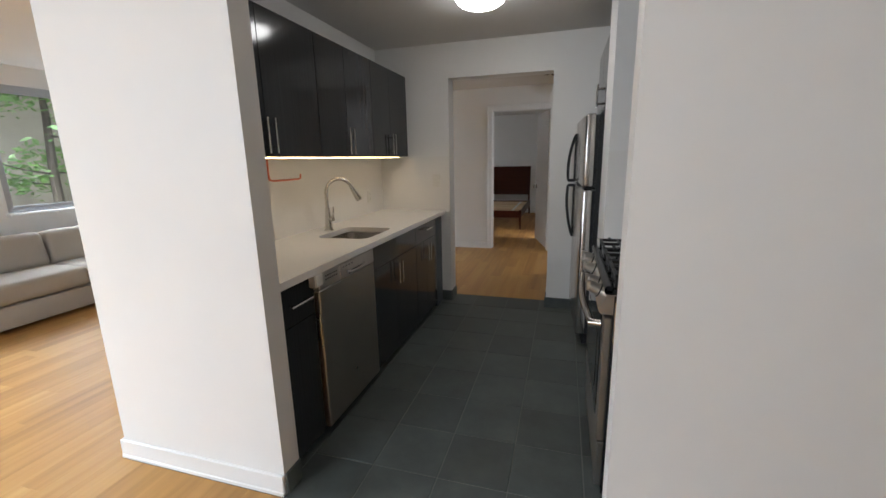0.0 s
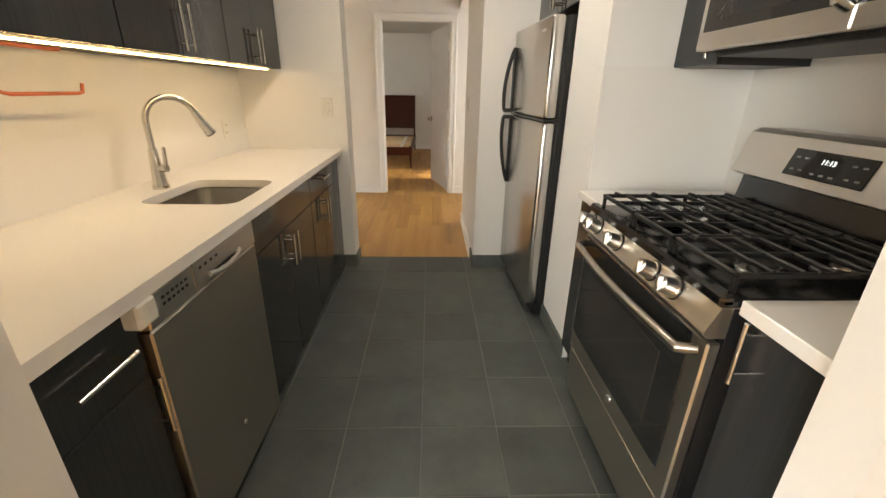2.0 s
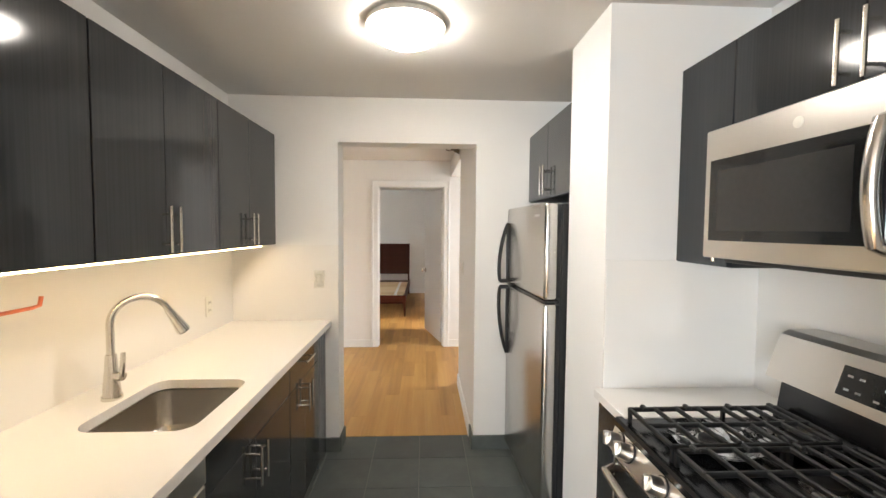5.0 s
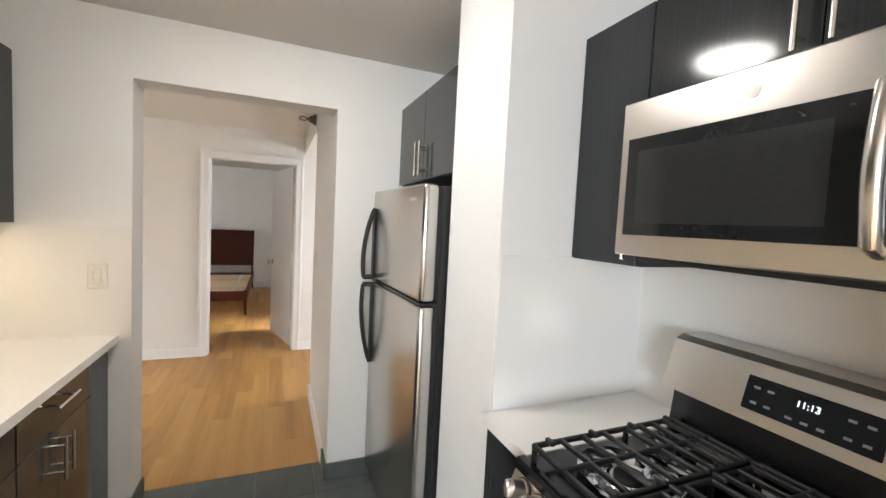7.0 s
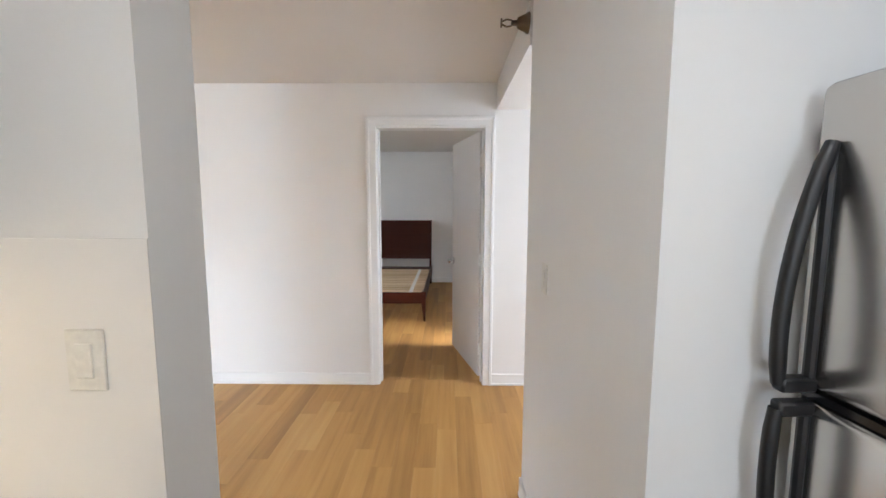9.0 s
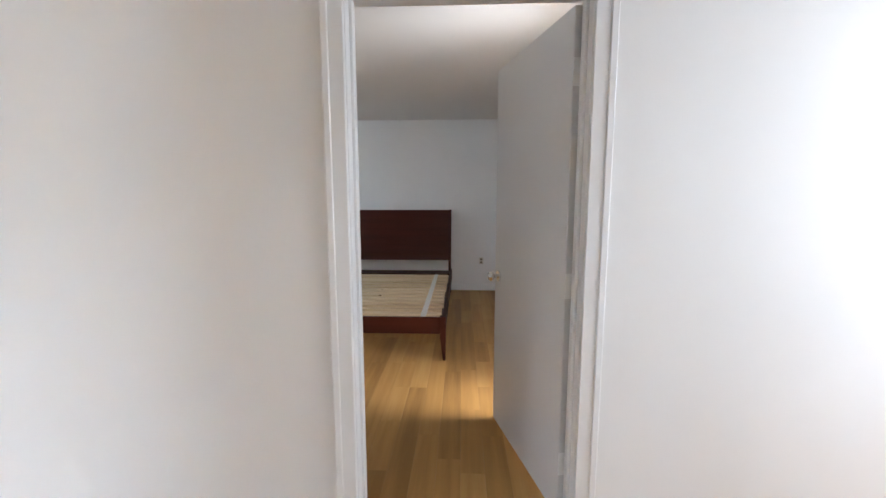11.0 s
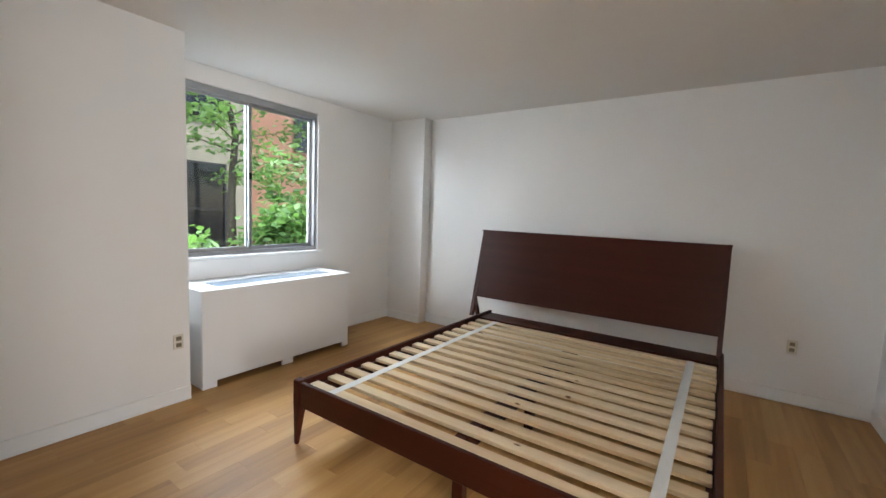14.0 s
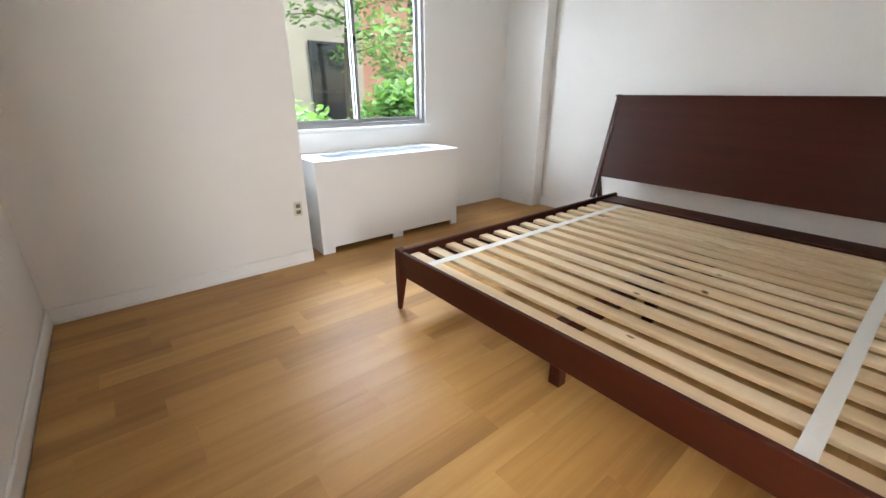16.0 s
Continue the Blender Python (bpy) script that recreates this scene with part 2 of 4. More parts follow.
def tube(pts, r, bm=None, seg=10):
    """A round bar along a bent line; r is one radius or one for each point."""
    own = bmesh.new()
    pts = [Vector(p) for p in pts]
    rs = r if isinstance(r, (list, tuple)) else [r] * len(pts)
    rings = []
    side = None
    for i, p in enumerate(pts):
        t = (pts[min(i + 1, len(pts) - 1)] - pts[max(i - 1, 0)]).normalized()
        if side is None:
            side = t.orthogonal().normalized()
        side = (side - t * side.dot(t)).normalized()
        up = t.cross(side)
        rings.append([own.verts.new(p + rs[i] * (math.cos(a) * side + math.sin(a) * up)) for a in [2 * math.pi * k / seg for k in range(seg)]])
    for a, b in zip(rings, rings[1:]):
        for k in range(seg):
            own.faces.new((a[k], a[(k + 1) % seg], b[(k + 1) % seg], b[k]))
    own.faces.new(rings[0][::-1])
    own.faces.new(rings[-1])
    return merge(bm, own)


def prism(profile, a0, a1, axis="y", bm=None):
    """A profile of (u, v) drawn out along an axis: y: (x, z); x: (y, z); z: (x, y)."""
    own = bmesh.new()
    put = {"y": lambda u, v, a: (u, a, v), "x": lambda u, v, a: (a, u, v), "z": lambda u, v, a: (u, v, a)}[axis]
    A = [own.verts.new(put(u, v, a0)) for u, v in profile]
    B = [own.verts.new(put(u, v, a1)) for u, v in profile]
    k = len(profile)
    own.faces.new(A)
    own.faces.new(B[::-1])
    for i in range(k):
        own.faces.new((A[i], B[i], B[(i + 1) % k], A[(i + 1) % k]))
    bmesh.ops.recalc_face_normals(own, faces=own.faces[:])
    return merge(bm, own)


def mesh_ob(name, bm, mat, smooth=False):
    me = bpy.data.meshes.new(name)
    bmesh.ops.recalc_face_normals(bm, faces=bm.faces[:])
    bm.to_mesh(me)
    bm.free()
    me.materials.append(mat)
    if smooth:
        for p in me.polygons:
            p.use_smooth = True
        me.set_sharp_from_angle(angle=radians(40))
    return new(name, me)


def thing(name, loc, label, category, group=""):
    ob = new(name)
    ob.empty_display_size = 0.1
    ob.matrix_basis = Matrix.Translation(loc)
    return tagged(ob, label, category, group)


def part(name, bm, mat, parent, label="", smooth=False):
    """One mesh under a thing (an Empty) or under a part of it; the mesh is drawn in the place's own metres."""
    ob = mesh_ob(name, bm, mat, smooth)
    ob.parent = parent
    base = parent
    ob.matrix_parent_inverse = Matrix.Translation(-base.location) if base.type == "EMPTY" else Matrix()
    return tagged(ob, label)


def structure(name, bm, mat, label, category="wall"):
    return tagged(mesh_ob(name, bm, mat), label, category, kind="structure")


def lettering(name, text, size, m, mat, parent, label=""):
    cu = bpy.data.curves.new(name, "FONT")
    cu.body, cu.size, cu.align_x, cu.align_y, cu.extrude = text, size, "CENTER", "CENTER", 0.0003
    tmp = bpy.data.objects.new(name, cu)
    me = bpy.data.meshes.new_from_object(tmp)
    bpy.data.objects.remove(tmp)
    me.transform(m)
    me.materials.append(mat)
    ob = new(name, me)
    ob.parent = parent
    ob.matrix_parent_inverse = Matrix.Translation(-parent.location) if parent.type == "EMPTY" else Matrix()
    return tagged(ob, label)


# ---------------------------------------------------------------- the shell
KX0, KX1, KY0, KY1 = -0.66, 1.92, -2.62, -0.195      # kitchen
TOP = 2.50
CEIL_Z = 2.36
BED_CEIL = 2.40

structure("wall_kitchen_west", bx(-0.91, KX0, -2.60, 0.0, 0, TOP), WALL, "white painted wall behind the kitchen counter")
structure("wall_entry_pier", bx(-0.91, -0.008, -2.70, -2.60, 0, TOP), WALL, "white painted pier beside the kitchen entrance")
b = bx(KX0, 0.037, KY1, -0.03, 0, TOP)
bx(0.037, 0.945, KY1, -0.03, 2.07, TOP, bm=b)
bx(0.945, 2.06, KY1, -0.03, 0, TOP, bm=b)
structure("wall_kitchen_north", b, WALL, "white painted wall with an open doorway to the hall")
structure("wall_passage", bx(0.945, 1.08, -0.03, 1.0, 0, TOP), WALL, "white painted passage wall past the kitchen doorway")
structure("wall_kitchen_east", bx(KX1, 2.06, -2.62, KY1, 0, TOP), WALL, "white painted wall behind the range")
structure("wall_fridge_column", bx(1.298, KX1, -1.37, -0.97, 0, TOP), WALL, "white painted pier beside the refrigerator")
structure("wall_entry_east", bx(1.231, 3.2, -2.72, -2.62, 0, TOP), WALL, "white painted wall beside the kitchen entrance")
structure("wall_alcove_south", bx(1.08, 3.2, 0.90, 1.0, 0, TOP), WALL, "white painted alcove wall")
b = bx(-4.2, 0.012, 2.25, 2.38, 0, TOP)
bx(0.012, 0.86, 2.25, 2.38, 2.045, TOP, bm=b)
bx(0.86, 3.2, 2.25, 2.38, 0, TOP, bm=b)
structure("wall_hall_north", b, WALL, "white painted wall with the bedroom doorway")


def window_wall(name, x0, x1, y0, y1, holes, label):
    """A wall along y with openings (ya, yb, za, zb)."""
    b, y = None, y0
    for ya, yb, za, zb in holes:
        b = bx(x0, x1, y, ya, 0, TOP, bm=b)
        bx(x0, x1, ya, yb, 0, za, bm=b)
        bx(x0, x1, ya, yb, zb, TOP, bm=b)
        y = yb
    bx(x0, x1, y, y1, 0, TOP, bm=b)
    return structure(name, b, WALL, label)


window_wall("wall_living_west", -4.38, -4.2, -6.0, 2.43, [(-4.7, -3.3, 0.93, 2.17), (-1.27, 0.13, 0.93, 2.17)], "white painted living room window wall")
window_wall("wall_bedroom_west", -3.39, -3.21, 3.93, 6.60, [(3.97, 5.38, 0.90, 2.26)], "white painted bedroom window wall")
window_wall("wall_alcove_east", 3.2, 3.35, -6.0, 2.43, [(1.1, 2.1, 0.9, 2.1)], "white painted east wall")
# unseen wall; its opening is made up to let the entry fill in
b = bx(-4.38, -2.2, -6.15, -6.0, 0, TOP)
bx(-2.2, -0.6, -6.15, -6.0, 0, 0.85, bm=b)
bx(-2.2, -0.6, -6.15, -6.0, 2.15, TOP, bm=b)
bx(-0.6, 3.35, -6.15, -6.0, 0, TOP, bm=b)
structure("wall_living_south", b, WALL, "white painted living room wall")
structure("wall_bedroom_chase", bx(-3.39, -2.69, 2.38, 3.93, 0, TOP), WALL, "white painted wall beside the bedroom window")
structure("wall_bedroom_pilaster", bx(-3.21, -2.70, 6.46, 6.60, 0, TOP), WALL, "white painted corner pilaster in the bedroom")
structure("wall_bedroom_north", bx(-3.39, 1.28, 6.60, 6.72, 0, TOP), WALL, "white painted wall behind the headboard")
b = bx(1.16, 1.28, 2.38, 2.6, 0, TOP)
bx(1.16, 1.28, 2.6, 3.4, 2.04, TOP, bm=b)
bx(1.16, 1.28, 3.4, 6.60, 0, TOP, bm=b)
structure("wall_bedroom_east", b, WALL, "white painted bedroom side wall with an open closet doorway")
b = bx(1.28, 2.25, 2.38, 2.45, 0, TOP)
bx(1.28, 2.25, 3.55, 3.65, 0, TOP, bm=b)
bx(2.15, 2.25, 2.45, 2.55, 0, TOP, bm=b)
bx(2.15, 2.25, 3.45, 3.55, 0, TOP, bm=b)
bx(2.15, 2.25, 2.55, 3.45, 0, 0.35, bm=b)
bx(2.15, 2.25, 2.55, 3.45, 2.15, TOP, bm=b)
structure("wall_closet", b, WALL, "white painted closet walls round a window opening")
structure("ceiling_closet", bx(1.28, 2.25, 2.38, 3.65, BED_CEIL, BED_CEIL + 0.1), CEIL, "off-white painted closet ceiling", "ceiling")
structure("ceiling_main", bx(-4.38, 3.35, -6.15, 2.25, CEIL_Z, CEIL_Z + 0.1), CEIL, "off-white painted ceiling", "ceiling")
structure("ceiling_bedroom", bx(-3.39, 1.28, 2.38, 6.72, BED_CEIL, BED_CEIL + 0.1), CEIL, "off-white painted bedroom ceiling", "ceiling")
structure("ceiling_soffit", bx(0.935, 3.2, 1.0, 2.25, 2.165, CEIL_Z), WALL, "white dropped ceiling over the alcove", "ceiling")
structure("floor_slab", bx(-4.38, 3.35, -6.15, 6.72, -0.2, -0.012), GROUT, "concrete floor slab under the boards", "floor")

# splash panels
b = bx(KX0, KX0 + 0.012, -2.60, KY1, 0.866, 1.395)
bx(KX0 + 0.012, 0.0368, KY1 - 0.004, KY1, 0.866, 1.395, bm=b)
structure("trim_splash_west", b, SPLASH, "smooth off-white splash panel above the counter", "trim")
b = bx(1.299, KX1 - 0.012, -1.382, -1.37, 0.866, 1.395)
bx(KX1 - 0.012, KX1, -2.62, -1.37, 0.866, 1.395, bm=b)
structure("trim_splash_east", b, SPLASH, "smooth off-white splash panel behind the range", "trim")


def skirting(name, x0, x1, y0, y1, mat=TRIM, h=0.095, label="white painted baseboard"):
    b = bx(x0, x1, y0, y1, 0, h, 0.004)
    if mat is TRIM:
        dx, dy = (0.008, 0) if x1 - x0 > y1 - y0 else (0, 0.008)
        w = min(x1 - x0, y1 - y0)
        if x1 - x0 > y1 - y0:
            bx(x0, x1, y0 - 0.006, y1, 0, 0.018, 0.003, bm=b)
        else:
            bx(x0 - 0.003, x1 + 0.003, y0, y1, 0, 0.018, 0.003, bm=b)
    return structure(name, b, mat, label, "baseboard")


skirting("baseboard", -4.2, -0.055, 2.236, 2.25)
skirting("baseboard", 0.925, 3.2, 2.236, 2.25)
skirting("baseboard", 0.932, 0.945, -0.03, 1.0)
skirting("baseboard", -0.92, -0.008, -2.714, -2.70)
skirting("baseboard", -0.924, -0.91, -2.714, 0.0)
skirting("baseboard", 1.251, 3.2, -2.734, -2.72)
structure("wall_bedroom_south", bx(-2.69, -0.25, 2.38, 2.455, 0, TOP), WALL, "white painted bedroom wall beside the door")
skirting("baseboard", -2.69, -0.25, 2.4555, 2.468)
skirting("baseboard", -2.69, -2.678, 2.394, 3.93)
skirting("baseboard", -3.21, -3.198, 5.40, 6.46)
skirting("baseboard", -3.198, -2.70, 6.448, 6.46)
skirting("baseboard", -2.70, 1.16, 6.588, 6.60)
skirting("baseboard", 1.148, 1.16, 3.45, 6.588)
SL = "dark slate tile baseboard"
skirting("baseboard", -0.10, 0.044, KY1 - 0.013, KY1 - 0.0005, SLATE, 0.1, SL)
skirting("baseboard", 0.0375, 0.05, KY1, -0.032, SLATE, 0.1, SL)
skirting("baseboard", 0.932, 0.9445, KY1, -0.032, SLATE, 0.1, SL)
skirting("baseboard", 0.932, 1.28, KY1 - 0.013, KY1 - 0.0005, SLATE, 0.1, SL)
skirting("baseboard", 1.285, 1.2975, -1.383, -0.97, SLATE, 0.1, SL)
skirting("baseboard", -0.0075, 0.005, -2.70, -2.60, SLATE, 0.1, SL)
skirting("baseboard", 1.218, 1.2305, -2.72, -2.62, SLATE, 0.1, SL)

# bedroom door casing and jambs
b = None
for x0, x1 in ((-0.055, 0.022), (0.85, 0.925)):
    b = bx(x0, x1, 2.232, 2.25, 0, 2.045, 0.003, bm=b)
    bx(x0 + (0.0 if x0 < 0.5 else 0.05), x0 + (0.025 if x0 < 0.5 else 0.075), 2.226, 2.234, 0, 2.11, 0.003, bm=b)
bx(-0.055, 0.925, 2.232, 2.25, 2.045, 2.115, 0.003, bm=b)
bx(-0.055, 0.925, 2.226, 2.234, 2.09, 2.115, 0.003, bm=b)
for x0, x1 in ((0.012, 0.024), (0.848, 0.86)):
    bx(x0, x1, 2.25, 2.38, 0, 2.045, bm=b)
for x0, x1 in ((0.024, 0.036), (0.836, 0.848)):
    bx(x0, x1, 2.30, 2.335, 0, 2.03, 0.002, bm=b)
bx(0.024, 0.848, 2.25, 2.38, 2.033, 2.045, bm=b)
for x0, x1 in ((-0.055, 0.022), (0.85, 0.925)):
    bx(x0, x1, 2.38, 2.394, 0, 2.045, 0.003, bm=b)
bx(-0.055, 0.925, 2.38, 2.394, 2.045, 2.11, 0.003, bm=b)
structure("trim_bedroom_casing", b, TRIM, "white painted door casing and jamb", "trim")
plate = tagged(mesh_ob("strike_plate", bx(0.0235, 0.0255, 2.34, 2.375, 0.87, 0.96, 0.001), NICKEL), "small dark metal strike plate in the door jamb", "strike plate")


# ---------------------------------------------------------------- bedroom door, ajar
def bedroom_door():
    d = thing("door_bedroom", (0.838, 2.415, 0.0), "white painted flush door standing open into the bedroom", "door")
    d["kind"] = "structure"
    leaf = part("leaf", bx(0.838 - 0.80, 0.838, 2.40, 2.437, 0.012, 2.03, 0.003), DOORP, d)
    for side, y in ((-1, 2.40), (1, 2.437)):
        x = 0.838 - 0.735
        k = cyl((x, y, 0.90), (x, y + side * 0.008, 0.90), 0.032, None, 20)
        cyl((x, y + side * 0.006, 0.90), (x, y + side * 0.035, 0.90), 0.011, k)
        tube([(x, y + side * s, 0.90) for s in (0.03, 0.036, 0.048, 0.06, 0.066)], [0.014, 0.024, 0.028, 0.022, 0.008], k, 18)
        part("door_knob", k, CHROME, leaf, "round polished chrome knob", True)
    for z in (0.25, 1.0, 1.80):
        h = cyl((0.843, 2.442, z - 0.05), (0.843, 2.442, z + 0.05), 0.007)
        bx(0.838, 0.8405, 2.40, 2.437, z - 0.05, z + 0.05, bm=h)
        part("hinge", h, TRIM, d, "painted hinge")
    d.matrix_basis = pose(0.838, 2.39, 0, 0, 0, -75)
    return d


bedroom_door()


# ---------------------------------------------------------------- windows
def slider_window(name, x, y0, y1, z0, z1, sill_in, label):
    """A two-pane aluminium slider in a wall along y; x is the wall's inner face."""
    w = thing(name, (x, (y0 + y1) / 2, z0), label, "window")
    w["kind"] = "structure"
    fx0, fx1 = x - 0.10, x - 0.02
    t = 0.035
    f = bx(fx0, fx1, y0, y1, z0, z0 + t, 0.003)
    bx(fx0, fx1, y0, y1, z1 - t - 0.02, z1, 0.003, bm=f)
    bx(fx0, fx1, y0, y0 + t, z0 + t, z1 - t - 0.02, 0.003, bm=f)
    bx(fx0, fx1, y1 - t, y1, z0 + t, z1 - t - 0.02, 0.003, bm=f)
    part("window_frame", f, ALU, w)
    ym = (y0 + y1) / 2
    for a, c, xs in ((y0 + t, ym + 0.02, fx1 - 0.035), (ym - 0.02, y1 - t, fx0 + 0.01)):
        s = None
        za, zb = z0 + t, z1 - t - 0.02
        for q in ((a, a + 0.03, za, zb), (c - 0.03, c, za, zb), (a + 0.03, c - 0.03, za, za + 0.03), (a + 0.03, c - 0.03, zb - 0.025, zb)):
            s = bx(xs, xs + 0.025, *q, 0.002, bm=s)
        sash = part("sash", s, ALU, w)
        pane = part("pane", bx(xs + 0.010, xs + 0.014, a + 0.03, c - 0.03, za + 0.03, zb - 0.025), GLASS, sash)
        pane.visible_shadow = False
    part("latch", bx(fx1 - 0.012, fx1 + 0.006, ym - 0.012, ym + 0.012, (z0 + z1) / 2 - 0.03, (z0 + z1) / 2 + 0.03, 0.003), BLACKP, w, "black latch")
    part("window_sill", bx(x - 0.02, x + sill_in, y0 - 0.02, y1 + 0.04, z0 - 0.028, z0 - 0.001, 0.004), TRIM, w, "white painted sill")
    return w


slider_window("window_bedroom", -3.21, 3.97, 5.38, 0.90, 2.26, 0.03, "grey aluminium sliding window over a garden")
slider_window("window_living", -4.2, -1.27, 0.13, 0.93, 2.17, 0.06, "grey aluminium sliding window behind the sofa")
slider_window("window_living_south", -4.2, -4.7, -3.3, 0.93, 2.17, 0.06, "grey aluminium sliding window")


# ---------------------------------------------------------------- kitchen cabinets
def bar_handle(parent, p, axis, length, out, r=0.0055):
    """A steel bar on two posts. p: the middle on the door's face; out: the way it stands off."""
    p, out = Vector(p), Vector(out)
    d = {"z": Vector((0, 0, 1)), "y": Vector((0, 1, 0))}[axis]
    c = p + out * 0.034
    h = cyl(c - d * length / 2, c + d * length / 2, r, None, 12)
    for s in (-1, 1):
        q = p + d * s * length * 0.32
        cyl(q, q + out * 0.034, r * 0.8, h, 10)
    return part("handle", h, NICKEL, parent, "brushed steel bar handle", True)


def cabinet(name, x0, x1, y0, y1, z0, z1, face, fronts, label, group, toe=0.0):
    """A unit with its back at one x and its doors at the other. fronts: (ya, yb, za, zb, handle) with handle = None or (axis, y, z, length)."""
    front = x1 if face > 0 else x0
    c = thing(name, ((x0 + x1) / 2, (y0 + y1) / 2, z0), label, "cabinet", group)
    body = bx(min(x0, x1) + (0 if face > 0 else 0.02), max(x0, x1) - (0.02 if face > 0 else 0), y0 + 0.001, y1 - 0.001, z0 + toe, z1)
    if toe:
        bx(x0 + (0.0 if face > 0 else 0.04), x1 - (0.04 if face > 0 else 0.0), y0 + 0.001, y1 - 0.001, z0, z0 + toe, bm=body)
    part("body", body, CABBOX, c)
    for ya, yb, za, zb, hd in fronts:
        xa, xb = (front - 0.019, front) if face > 0 else (front, front + 0.019)
        door = part("drawer_front" if zb - za < 0.25 and toe else "door", bx(xa, xb, ya + 0.0015, yb - 0.0015, za + 0.0015, zb - 0.0015, 0.0015), CABINET, c)
        if hd:
            bar_handle(door, (front, hd[1], hd[2]), hd[0], hd[3], (face, 0, 0))
    return c


GU, GB = "wall cabinets over the counter", "base cabinets under the counter"
UX = -0.352
for ya, yb in ((-2.56, -1.68), (-1.677, -0.958), (-0.955, -0.24)):
    m = (ya + yb) / 2 - 0.03
    cabinet("wall_cabinet", KX0 + 0.013, UX, ya, yb, 1.40, 2.10, 1,
            [(ya, m, 1.40, 2.10, ("z", m - 0.028, 1.50, 0.17)), (m, yb, 1.40, 2.10, ("z", m + 0.028, 1.50, 0.17))],
            "glossy charcoal wall cabinet with two doors", GU)
tagged(mesh_ob("cabinet_filler", bx(KX0 + 0.013, UX - 0.005, -2.598, -2.562, 1.40, 2.10, 0.001), CABINET), "charcoal filler panel between wall cabinet and pier", "filler panel")
BX = -0.045
cabinet("base_cabinet", KX0 + 0.013, BX, -2.598, -2.327, 0, 0.862, 1,
        [(-2.598, -2.327, 0.67, 0.862, ("y", -2.46, 0.768, 0.155)), (-2.598, -2.327, 0.04, 0.67, ("z", -2.345, 0.592, 0.155))],
        "narrow glossy black base cabinet with a drawer", GB, 0.04)
cabinet("sink_cabinet", KX0 + 0.013, BX, -1.732, -0.94, 0, 0.70, 1,
        [(-1.732, -1.336, 0.04, 0.70, ("z", -1.366, 0.60, 0.15)), (-1.336, -0.94, 0.04, 0.70, ("z", -1.306, 0.60, 0.15))],
        "glossy black sink cabinet with two doors", GB, 0.04)
tagged(mesh_ob("sink_apron", bx(BX - 0.019, BX, -1.730, -0.942, 0.703, 0.862, 0.0015), CABINET), "glossy black false front below the sink", "panel")
cabinet("base_cabinet", KX0 + 0.013, BX, -0.936, -0.40, 0, 0.862, 1,
        [(-0.936, -0.40, 0.70, 0.862, ("y", -0.69, 0.80, 0.16)), (-0.936, -0.69, 0.04, 0.70, ("z", -0.72, 0.60, 0.15)), (-0.69, -0.40, 0.04, 0.70, ("z", -0.66, 0.60, 0.15))],
        "glossy black base cabinet with drawer and doors", GB, 0.04)
tagged(mesh_ob("cabinet_filler", bx(KX0 + 0.013, BX - 0.004, -0.398, KY1 - 0.014, 0, 0.862, 0.001), FILLER), "grey filler panel between base cabinet and wall", "filler panel")


def slab_with_hole(x0, x1, y0, y1, z0, z1, hole, rad):
    """A worktop with a rounded cut-out."""
    own = bmesh.new()
    hx0, hx1, hy0, hy1 = hole
    inner = []
    for cx, cy, a0 in ((hx1 - rad, hy1 - rad, 0), (hx0 + rad, hy1 - rad, 90), (hx0 + rad, hy0 + rad, 180), (hx1 - rad, hy0 + rad, 270)):
        for k in range(7):
            a = radians(a0 + 15 * k)
            inner.append((cx + rad * math.cos(a), cy + rad * math.sin(a)))
    outer = []
    corner = [(x1, y1), (x0, y1), (x0, y0), (x1, y0)]
    for i, (px, py) in enumerate(inner):
        q, k = divmod(i, 7)
        cx, cy = corner[q]
        if k == 3:
            outer.append((cx, cy))
        elif (k < 3) == (q % 2 == 0):
            outer.append((cx, py))
        else:
            outer.append((px, cy))
    N = len(inner)
    V = {(w, z): [own.verts.new((*p, z)) for p in pts] for w, pts in (("i", inner), ("o", outer)) for z in (z0, z1)}
    for i in range(N):
        j = (i + 1) % N
        for z in (z0, z1):
            own.faces.new((V["i", z][i], V["i", z][j], V["o", z][j], V["o", z][i]))
        for w in "io":
            own.faces.new((V[w, z0][i], V[w, z0][j], V[w, z1][j], V[w, z1][i]))
    bmesh.ops.recalc_face_normals(own, faces=own.faces[:])
    return own


HOLE = (-0.455, -0.10, -1.675, -1.25)
tagged(mesh_ob("worktop", slab_with_hole(KX0 + 0.0125, -0.012, -2.599, KY1 - 0.0045, 0.862, 0.896, HOLE, 0.06), QUARTZ), "white quartz worktop with an undermount sink cut-out", "worktop")


